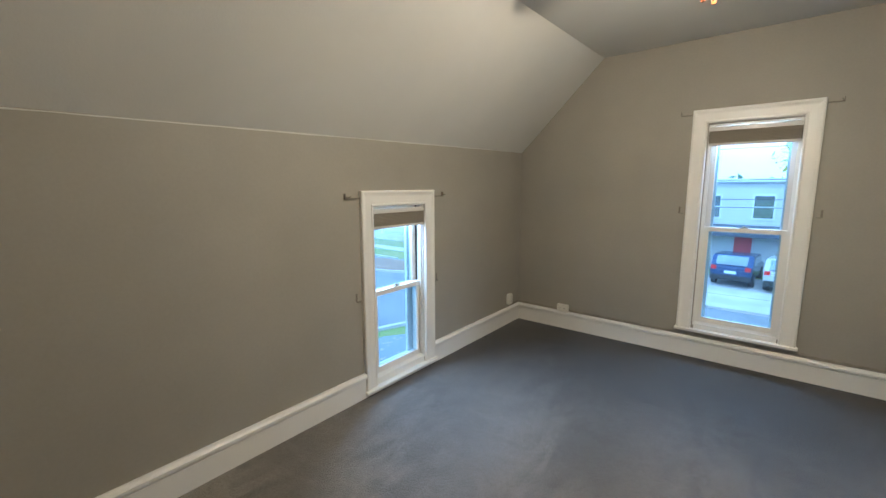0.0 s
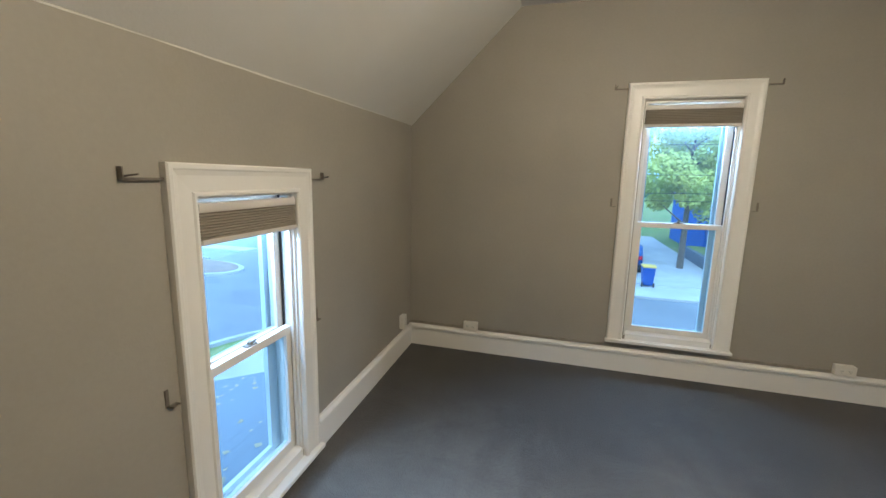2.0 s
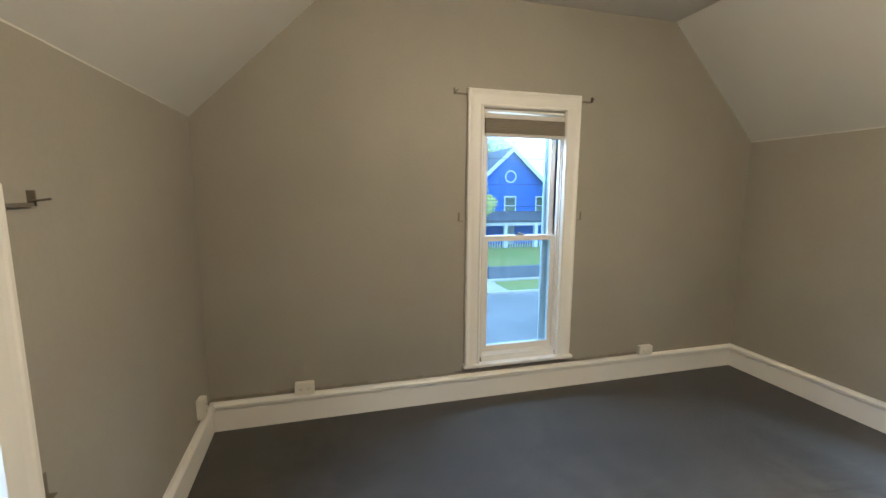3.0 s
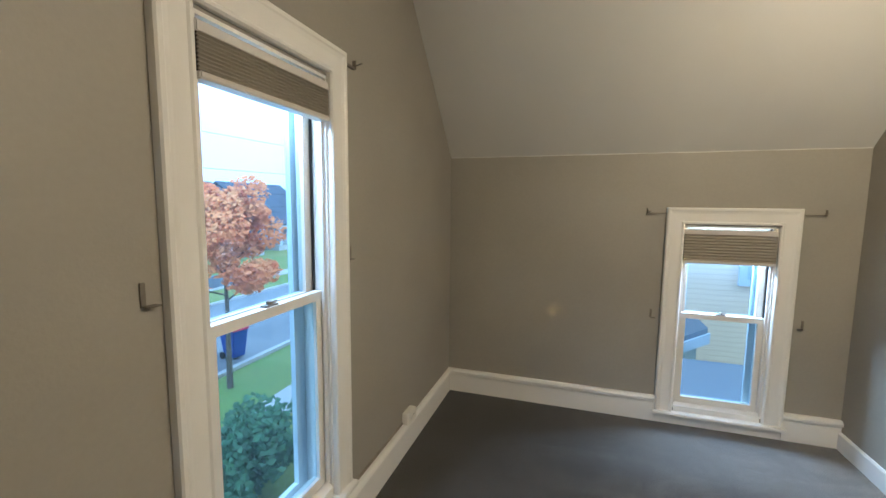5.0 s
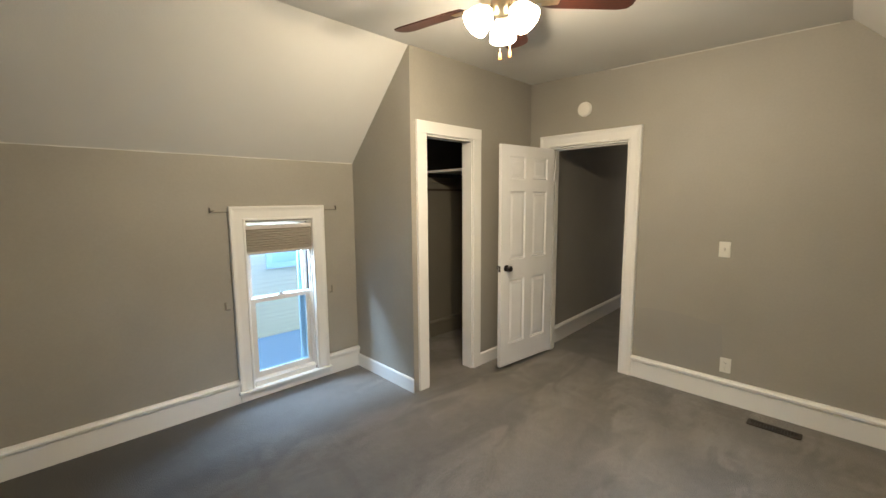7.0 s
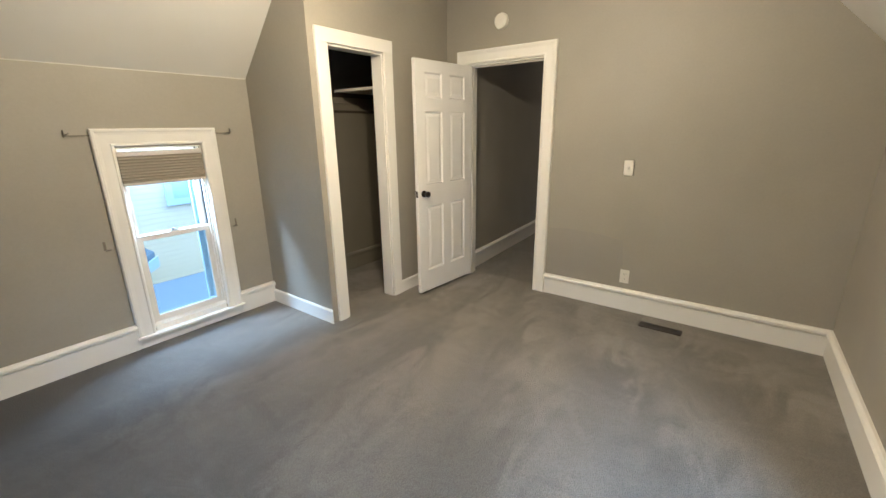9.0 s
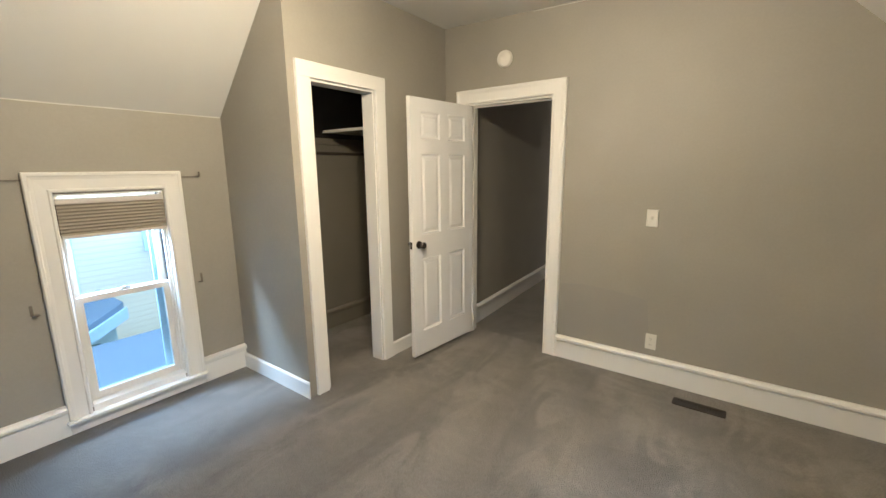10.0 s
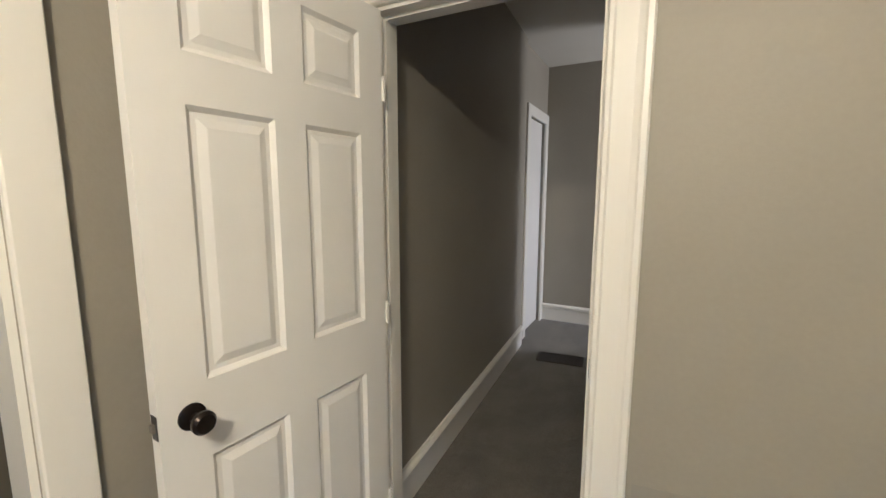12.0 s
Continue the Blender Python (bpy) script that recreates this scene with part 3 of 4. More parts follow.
# ---- door and doorway ----
d1 = thing("door_1", MS, "open doorway from the bedroom to the hall", "door", kind="structure")
ox0, ox1 = -3.142, -2.156
fr = part("door_frame", casing_head(ox0, ox1, 2.192), TRIM, d1)
part("casing_side", casing_leg(ox0, 0, 2.192, 1), TRIM, fr)
part("casing_side", casing_leg(ox1, 0, 2.192, -1), TRIM, fr)
part("jamb", boxes((-DX1, -DX1 + 0.015, 0, 0.13, 0, DZ), (-DX0 - 0.015, -DX0, 0, 0.13, 0, DZ), (-DX1 + 0.015, -DX0 - 0.015, 0, 0.13, DZ - 0.015, DZ)), TRIM, d1)
part("door_stop", boxes((-DX1 + 0.015, -DX1 + 0.027, 0.045, 0.08, 0, DZ - 0.015), (-DX0 - 0.027, -DX0 - 0.015, 0.045, 0.08, 0, DZ - 0.015), (-DX1 + 0.027, -DX0 - 0.027, 0.045, 0.08, DZ - 0.027, DZ - 0.015)), TRIM, d1)
part("strike_plate", boxes((-DX0 - 0.017, -DX0 - 0.0145, 0.008, 0.036, 0.92, 0.98)), BRONZE, d1)


def panel_door(m, wide=0.755, tall=2.03, thick=0.035):
    """Six-panel leaf; local x from the hinge edge, y through the thickness, z up from the leaf's foot."""
    d = thing("panel_door", m, "open white six panel door with a dark round knob", "door")
    st, mid = 0.108, 0.098
    pw = (wide - 2 * st - mid) / 2
    rows = ((0.20, 0.808), (0.998, 1.62), (1.73, 1.932))
    e = 0.007
    bm = bmesh.new()
    xs = [0, st, st + pw, st + pw + mid, wide - st, wide]
    for x0, x1 in ((xs[0], xs[1]), (xs[2], xs[3]), (xs[4], xs[5])):
        box(bm, x0, x1, 0, thick, 0, tall)
    for x0, x1 in ((xs[1], xs[2]), (xs[3], xs[4])):
        prev = 0
        for z0, z1 in rows:
            box(bm, x0, x1, 0, thick, prev, z0)
            prev = z1
        box(bm, x0, x1, 0, thick, prev, tall)
    part("door_leaf", bm, DOORP, d)
    for x0, x1 in ((xs[1], xs[2]), (xs[3], xs[4])):
        for z0, z1 in rows:
            bm = bmesh.new()
            loops = []
            for s, yy in ((0, 0.0), (0.012, 0.010), (0.024, 0.010), (0.045, 0.003)):
                for face in (0, 1):
                    y = yy if face == 0 else thick - yy
                    loops.append([bm.verts.new(p) for p in ((x0 + s, y, z0 + s), (x1 - s, y, z0 + s), (x1 - s, y, z1 - s), (x0 + s, y, z1 - s))])
            for face in (0, 1):
                seq = loops[face::2]
                for a, b in zip(seq, seq[1:]):
                    for i in range(4):
                        j = (i + 1) % 4
                        bm.faces.new((a[i], a[j], b[j], b[i]))
                bm.faces.new(seq[-1])
            part("panel", bm, DOORP, d)
    kz = 0.925
    kx = wide - 0.068
    for s, y0 in ((-1, 0), (1, thick)):
        mm = Matrix.Translation((kx, y0, kz)) @ pose(0, 0, 0, 90 if s < 0 else -90, 0, 0)
        part("door_knob", lathe(bmesh.new(), [(0.031, 0), (0.031, 0.005), (0.024, 0.009), (0.011, 0.012), (0.010, 0.028), (0.020, 0.036), (0.027, 0.046), (0.027, 0.055), (0.021, 0.063), (0.0, 0.066)], 20, m=mm), BRONZE, d, "dark bronze round door knob", smooth=True)
    part("latch_plate", boxes((wide, wide + 0.0015, thick / 2 - 0.012, thick / 2 + 0.012, kz - 0.028, kz + 0.028)), BRONZE, d, "dark latch plate on the door edge")
    part("latch_bolt", boxes((wide + 0.0015, wide + 0.009, thick / 2 - 0.006, thick / 2 + 0.006, kz - 0.009, kz + 0.009)), STEEL, d)
    for z in (0.25, 1.0, 1.78):
        part("hinge", tube(bmesh.new(), (-0.004, thick + 0.004, z - 0.04), (-0.004, thick + 0.004, z + 0.04), 0.006), DOORP, d)
    return d


LEAF_A = (2.983, -4.237)
LEAF_B = (3.045, -3.480)
ang = math.degrees(math.atan2(LEAF_B[1] - LEAF_A[1], LEAF_B[0] - LEAF_A[0]))
# the camera-side face lies on the line from LEAF_A to LEAF_B; the leaf's thickness lies east of it
leaf_m = pose(LEAF_A[0], LEAF_A[1], 0.03, 0, 0, ang)
door = panel_door(leaf_m @ Matrix.Translation((0.0, -0.035, 0)))

# an old repair rolled in a slightly greyer paint, with a soft lap line along its top
bm = prism(bmesh.new(), [(1.46, 0.192), (2.14, 0.192), (2.14, 0.63), (1.98, 0.645), (1.72, 0.635), (1.50, 0.60)], DEEP, DEEP + 0.0012)
part("paint_patch", bm, material("greyer_touch_up_paint", (0.302, 0.281, 0.240), 0.5, blotch=0.08, blotch_scale=2.2, bump=0.12, bump_scale=120), label="slightly greyer patch of touch-up paint on the wall", kind="structure")

# ---- closet trim, shelf ----
MC = pose(3.275, 0, 0, 0, 0, -90)
cl = thing("trim", MC, "flat cream white trim round the open closet doorway", "door frame", kind="structure")
part("casing_head", casing_head(2.697, 3.455, 2.197, FLAT, True), TRIM, cl)
part("casing_side", casing_leg(2.697, 0, 2.197, 1, FLAT, True), TRIM, cl)
part("casing_side", casing_leg(3.455, 0, 2.197, -1, FLAT, True), TRIM, cl)
part("jamb", boxes((2.80, 2.815, 0.0, 0.11, 0, 2.10), (3.34, 3.355, 0.0, 0.11, 0, 2.10), (2.815, 3.34, 0.0, 0.11, 2.085, 2.10)), TRIM, cl)
sh = thing("closet_shelf", pose(3.39, -4.395, 1.865), "painted board shelf across the end of the closet", "shelf")
part("shelf_board", boxes((0, 0.795, 0, 0.82, 0, 0.018)), WOODSHELF, sh, bevel=0.002)
part("front_lip", boxes((0, 0.795, 0.82, 0.828, -0.004, 0.020)), TRIM, sh)
cr = thing("closet_rail", pose(4.2, -4.39, 1.686), "narrow coat rail on the closet back wall, shade in its colour", "clothes rail")
part("rail_board", boxes((-0.018, 0, 0, 1.25, -0.012, 0.012)), RAIL_SHADE, cr, bevel=0.003)
part("hanging_wire", tube(bmesh.new(), (-0.02, 0.3, 0.085), (-0.02, 0.95, 0.078), 0.003), STEEL, cr)
cs = thing("ceiling_strip", pose(4.2, -4.39, 1.842), "black strip where the closet wall meets the sloping ceiling", "trim", kind="structure")
part("strip", boxes((-0.022, 0, 0, 1.64, 0, 0.026)), SLOT, cs, bevel=0.002)

# ---- hall things ----
hd = thing("door_2", pose(HSIDE, 0, 0, 0, 0, -90), "white side door with trim at the hall's end", "door", kind="structure")
part("door_frame", casing_head(6.935, 7.725, 2.29, FLAT, True), TRIM, hd)
part("casing_side", casing_leg(6.935, 0, 2.29, 1, FLAT, True), TRIM, hd)
part("casing_side", casing_leg(7.725, 0, 2.29, -1, FLAT, True), TRIM, hd)
lf = part("door_leaf", boxes((7.03, 7.64, 0.03, 0.065, 0.01, 2.19)), DOORP, hd, bevel=0.003)
for z in (0.3, 1.9):
    part("hinge", boxes((7.032, 7.048, 0.016, 0.030, z, z + 0.09)), BRASS, hd)


def floor_register(m, wide, deep, label):
    r = thing("floor_register", m, label, "floor vent")
    e = 0.018
    part("frame", boxes((0, wide, 0, e, 0, 0.006), (0, wide, deep - e, deep, 0, 0.006), (0, e, e, deep - e, 0, 0.006), (wide - e, wide, e, deep - e, 0, 0.006)), REGISTER, r, bevel=0.002)
    n = int((wide - 2 * e) / 0.016)
    for i in range(n):
        x = e + (i + 0.5) * (wide - 2 * e) / n
        part("slat", boxes((x - 0.003, x + 0.003, e, deep - e, 0.001, 0.005)), REGISTER, r)
    part("damper", boxes((e, wide - e, e, deep - e, 0.0004, 0.0008)), SLOT, r)
    return r


floor_register(pose(0.965, -4.085, 0.002), 0.295, 0.095, "brown metal floor register in the carpet by the wall")
floor_register(pose(2.63, -6.74, 0.002, 0, 0, 6), 0.39, 0.22, "dark metal floor register in the hall carpet")


# ---- wall plates ----
def plate_switch(m):
    s = thing("light_switch", m, "ivory toggle light switch by the door", "light switch")
    part("cover_plate", boxes((-0.038, 0.038, -0.006, 0, -0.06, 0.06)), PLASTIC, s, bevel=0.003)
    part("toggle", prism(bmesh.new(), [(-0.006, -0.012), (-0.006, 0.008), (-0.019, 0.016), (-0.021, 0.008)], -0.005, 0.005, "x"), PLASTIC, s)
    for z in (-0.03, 0.03):
        part("screw", lathe(bmesh.new(), [(0.0035, 0), (0.003, 0.0012)], 10, m=Matrix.Translation((0, -0.006, z)) @ pose(0, 0, 0, 90)), PLASTIC, s)
    return s


def outlet(m, label, box_deep=0.0, flat=False):
    s = thing("wall_outlet", m, label, "power outlet")
    w, h = (0.06, 0.036) if flat else (0.036, 0.058)
    if box_deep:
        part("outlet_box", boxes((-w, w, -box_deep, 0, -h, h)), PLASTIC, s, bevel=0.004)
    part("cover_plate", boxes((-w, w, -box_deep - 0.005, -box_deep, -h, h)), PLASTIC, s, bevel=0.002)
    for k in (-1, 1):
        cx, cz = (k * 0.024, 0) if flat else (0, k * 0.022)
        r = part("receptacle", boxes((cx - 0.016, cx + 0.016, -box_deep - 0.0075, -box_deep - 0.005, cz - 0.014, cz + 0.014)), PLASTIC, s, bevel=0.002)
        part("slots", boxes((cx - 0.007, cx - 0.005, -box_deep - 0.0082, -box_deep - 0.0074, cz - 0.003, cz + 0.006), (cx + 0.005, cx + 0.007, -box_deep - 0.0082, -box_deep - 0.0074, cz - 0.003, cz + 0.005), (cx - 0.002, cx + 0.002, -box_deep - 0.0082, -box_deep - 0.0074, cz - 0.010, cz - 0.006)), SLOT, r)
    return s


plate_switch(pose(1.516, DEEP, 1.192, 0, 0, 180))
outlet(pose(1.456, DEEP, 0.297, 0, 0, 180), "ivory duplex outlet above the baseboard")
outlet(pose(0.562, 0, 0.232), "ivory surface outlet box on the baseboard cap", 0.04, True)
outlet(pose(3.19, 0, 0.232), "ivory surface outlet box near the knee wall", 0.04, True)
outlet(MW @ Matrix.Translation((-0.25, 0, 0.285)), "ivory surface outlet box on the knee wall", 0.035)
rw = thing("cable_raceway", pose(0, 0, 0.2), "thin painted cable run along the baseboard top", "cable")
for x0, x1 in ((0.012, 0.502), (0.622, 3.13)):
    part("cable", boxes((x0, x1, -0.009, -0.0005, 0.002, 0.016)), WEATHER, rw, bevel=0.003)
cw = thing("cable_raceway", pose(0, 0, 0.2, 0, 0, SKEW), "thin painted cable run in the corner of the knee wall", "cable")
part("cable", boxes((0.0005, 0.009, -0.214, -0.01, 0.002, 0.016)), WEATHER, cw, bevel=0.003)

sd = thing("smoke_detector", pose(2.684, DEEP, 2.396, 90, 0, 0) , "round white smoke alarm above the hall door", "smoke alarm")
part("base", lathe(bmesh.new(), [(0.066, -0.0), (0.066, -0.012)][::-1], 32), PLASTIC, sd, smooth=True)
part("cover", lathe(bmesh.new(), [(0.0, -0.036), (0.045, -0.034), (0.060, -0.026), (0.063, -0.012)], 32), PLASTIC, sd, smooth=True)
part("test_button", lathe(bmesh.new(), [(0.0, -0.039), (0.010, -0.038), (0.011, -0.034)], 14, (0.02, 0.01, 0)), PLASTIC, sd, smooth=True)


# ---- curtain hardware ----
def rod_bracket(m, side, L=0.12):
    """side -1: reaches to the low x from the casing's edge."""
    b = thing("curtain_rod_bracket", m, "old bare metal curtain rod bracket beside the window casing", "curtain bracket", "curtain brackets at the windows")
    xs = sorted((0, side * L))
    part("arm", boxes((xs[0], xs[1], -0.015, -0.0005, -0.004, 0.004)), STEEL, b)
    ys = sorted((side * L, side * (L + 0.004)))
    part("end_plate", boxes((ys[0], ys[1], -0.018, 0, -0.004, 0.034)), STEEL, b)
    part("hook", tube(bmesh.new(), (side * (L - 0.004), -0.012, 0.008), (side * (L - 0.012), -0.055, 0.014), 0.003, 8), STEEL, b)
    return b


def holdback(m, side):
    b = thing("curtain_holdback", m, "small bare metal curtain holdback hook on the wall", "curtain hook", "curtain hooks at the windows")
    part("plate", boxes((-0.007, 0.007, -0.003, 0, -0.03, 0.03)), STEEL, b, bevel=0.001)
    xs = sorted((0.0, -side * 0.03))
    part("hook", boxes((xs[0], xs[1], -0.024, -0.003, -0.030, -0.026)), STEEL, b)
    return b


for M, lo, hi, zt, zl, off, reach in ((MW, -2.375, -1.584, 1.460, 0.765, 0.05, 0.125), (MN, 1.652, 2.496, 2.133, 1.325, 0.05, 0.09), (ME, 1.558, 2.328, 1.50, 0.79, 0.06, 0.12)):
    for x, s in ((lo, -1), (hi, 1)):
        rod_bracket(M @ Matrix.Translation((x, 0, zt)), s, reach)
        holdback(M @ Matrix.Translation((x + s * off, 0, zl)), s)

# ---- ceiling fan ----
FX, FY = 2.047, -2.19
fan = thing("ceiling_fan", pose(FX, FY, 0.03), "ceiling fan with dark red walnut blades and lit glass shades", "ceiling fan")
part("canopy", lathe(bmesh.new(), [(0.0, 2.66), (0.03, 2.66), (0.06, 2.68), (0.068, 2.7195)], 28), BRASS, fan, "polished brass canopy", smooth=True)
part("downrod", lathe(bmesh.new(), [(0.012, 2.60), (0.012, 2.67)], 12), BRASS, fan)
part("motor_housing", lathe(bmesh.new(), [(0.05, 2.475), (0.10, 2.482), (0.118, 2.50), (0.122, 2.54), (0.108, 2.58), (0.05, 2.61), (0.0, 2.615)], 32), BRASS, fan, "aged brass motor housing", smooth=True)
part("light_fitter", lathe(bmesh.new(), [(0.0, 2.39), (0.02, 2.395), (0.045, 2.415), (0.055, 2.44), (0.05, 2.475)], 24), BRASS, fan, "aged brass light fitter", smooth=True)
BLADE_A = 11.0
for i in range(5):
    a = BLADE_A + i * 72
    mm = pose(0, 0, 0, 0, 0, a)
    bl = bmesh.new()
    pts = [(0.20, -0.045), (0.24, -0.058), (0.57, -0.068), (0.615, -0.055), (0.63, -0.02), (0.63, 0.03), (0.615, 0.058), (0.57, 0.068), (0.24, 0.058), (0.20, 0.045)]
    prism(bl, pts, -0.003, 0.003, "z")
    bmesh.ops.transform(bl, matrix=mm @ Matrix.Translation((0, 0, 2.478)) @ pose(0, 0, 0, -11, 0, 0), verts=bl.verts)
    blade = part("blade", bl, WALNUT, fan, "dark red walnut fan blade")
    ir = boxes((0.10, 0.24, -0.014, 0.014, -0.006, -0.002))
    prism(ir, [(0.19, -0.035), (0.27, -0.022), (0.27, 0.022), (0.19, 0.035)], -0.0065, -0.0035, "z")
    bmesh.ops.transform(ir, matrix=mm @ Matrix.Translation((0, 0, 2.476)) @ pose(0, 0, 0, -11, 0, 0), verts=ir.verts)
    part("blade_iron", ir, BRASS, blade, "aged brass blade bracket")
for i in range(3):
    a = 65 + i * 120
    mm = pose(0, 0, 0, 0, 0, a) @ Matrix.Translation((0.036, 0, 2.455)) @ pose(0, 0, 0, 0, 136, 0)
    arm = part("lamp_arm", lathe(bmesh.new(), [(0.012, -0.01), (0.014, 0.03), (0.024, 0.035), (0.024, 0.05)], 14, m=mm), BRASS, fan, smooth=True)
    part("shade", lathe(bmesh.new(), [(0.024, 0.045), (0.034, 0.055), (0.050, 0.075), (0.060, 0.10), (0.063, 0.125), (0.068, 0.145), (0.065, 0.145), (0.058, 0.12), (0.04, 0.07), (0.0, 0.055)], 22, m=mm), SHADE, fan, "glowing frosted glass bell shade", smooth=True)
    lp = new("bulb", bpy.data.lights.new("bulb", "POINT"))
    lp.data.energy, lp.data.color, lp.data.shadow_soft_size = BULB_W, LAMP, 0.03
    lp.matrix_world = pose(FX, FY, 0.03) @ mm @ Matrix.Translation((0, 0, 0.155))
for dx, dy, L in ((0.004, 0.004, 0.154), (-0.030, -0.026, 0.146)):
    ch = part("pull_chain", tube(bmesh.new(), (dx, dy, 2.37 - 0.0), (dx, dy, 2.37 - L + 0.03), 0.0015, 6), BRASS, fan)
    part("fob", lathe(bmesh.new(), [(0.004, 0.035), (0.008, 0.02), (0.009, 0.006), (0.007, 0.0)][::-1], 12, (dx, dy, 2.37 - L - 0.005)), FOB, fan, "turned honey wood pull", smooth=True)

# ---- outdoors ----
G = -3.7
part("ground", boxes((-400, 400, -300, 600, G - 0.5, G)), GRASS, label="patchy autumn grass under fallen leaves", kind="structure")


def slab(name, x0, x1, y0, y1, h, mat, label):
    return part(name, boxes((x0, x1, y0, y1, G - 0.1, G + h)), mat, label=label, kind="structure")


slab("road", -200, 200, 9.16, 16.4, 0.012, ASPHALT, "worn grey asphalt street")
slab("road", -19.0, -9.0, -120, 9.16, 0.012, ASPHALT, "worn grey asphalt side street")
slab("road", -19.0, -9.0, 16.4, 160, 0.012, ASPHALT, "worn grey asphalt side street")
for x0, x1 in ((-8.8, 200), (-200, -19.2)):
    slab("kerb", (-5.0 if x0 == -8.8 else x0), x1, 8.98, 9.16, 0.12, CONCRETE, "pale concrete kerb")
    slab("kerb", x0, x1, 16.4, 16.58, 0.12, CONCRETE, "pale concrete kerb")
    slab("pavement", x0, x1, 19.3, 20.6, 0.05, CONCRETE, "pale concrete sidewalk across the street")
slab("kerb", -9.0, -8.8, -120, 4.5, 0.12, CONCRETE, "pale concrete kerb")
slab("kerb", -19.2, -19.0, -120, 9.16, 0.12, CONCRETE, "pale concrete kerb")
slab("pavement", -6.0, 200, 5.62, 6.65, 0.05, CONCRETE, "pale concrete sidewalk in front of the house")
slab("pavement", -7.4, -6.0, -120, 6.65, 0.05, CONCRETE, "pale concrete sidewalk beside the house")
ARC = [(-5.0 + 4.0 * math.cos(radians(a)), 4.5 + 4.66 * math.sin(radians(a))) for a in range(90, 181, 9)]
INN = [(-5.0 + 3.82 * math.cos(radians(a)), 4.5 + 4.48 * math.sin(radians(a))) for a in range(90, 181, 9)]
part("road", prism(bmesh.new(), [(-9.0, 9.16)] + ARC[::-1], G - 0.1, G + 0.012, "z"), ASPHALT, label="worn grey asphalt at the street corner", kind="structure")
part("kerb", prism(bmesh.new(), ARC + INN[::-1], G - 0.1, G + 0.12, "z"), CONCRETE, label="pale curved concrete kerb", kind="structure")
for f, h, mat, nm, lb in ((1.0, 0.14, CONCRETE, "kerb", "pale kerb round a traffic island"), (0.9, 0.17, material("brown_mulch", (0.30, 0.20, 0.13), 0.95, blotch=0.4, blotch_scale=3), "island_bed", "brown mulch bed on the traffic island")):
    part(nm, prism(bmesh.new(), [(-18.3 + 3.4 * f * math.cos(k * math.pi / 12), 14.2 + 1.7 * f * math.sin(k * math.pi / 12)) for k in range(24)], G - 0.1, G + h, "z"), mat, label=lb, kind="structure")
slab("pavement", 4.6, 9.7, 16.6, 40, 0.03, CONCRETE, "pale concrete driveway")
slab("pavement", -9.0, 4.6, 16.6, 24.5, 0.03, CONCRETE, "pale concrete parking apron")
part("garden_wall", boxes((9.7, 9.95, 19.8, 30, G, G + 0.75), (9.95, 26, 19.8, 20.05, G, G + 0.75)), BLOCKW, label="low grey retaining wall round the lawn", kind="structure")
slab("lawn", 9.95, 26, 20.05, 30, 0.70, GRASS, "raised green lawn behind the low wall")


def far_window(parent, x, y, z, w, h, face="y-", glass=None):
    d = 0.06
    if face == "y-":
        f = part("window", boxes((x - w / 2 - 0.1, x + w / 2 + 0.1, y - d, y - 0.004, z - 0.1, z + h + 0.12)), STORM, parent)
        part("pane", boxes((x - w / 2, x + w / 2, y - d - 0.01, y - d - 0.002, z, z + h / 2 - 0.03), (x - w / 2, x + w / 2, y - d - 0.01, y - d - 0.002, z + h / 2 + 0.03, z + h)), glass or DARKGLASS, f)
    else:
        s = -1 if face == "x-" else 1
        a = sorted((x + s * 0.004, x + s * d))
        b = sorted((x + s * (d + 0.002), x + s * (d + 0.01)))
        f = part("window", boxes((a[0], a[1], y - w / 2 - 0.1, y + w / 2 + 0.1, z - 0.1, z + h + 0.12)), STORM, parent)
        part("pane", boxes((b[0], b[1], y - w / 2, y + w / 2, z, z + h / 2 - 0.03), (b[0], b[1], y - w / 2, y + w / 2, z + h / 2 + 0.03, z + h)), glass or DARKGLASS, f)


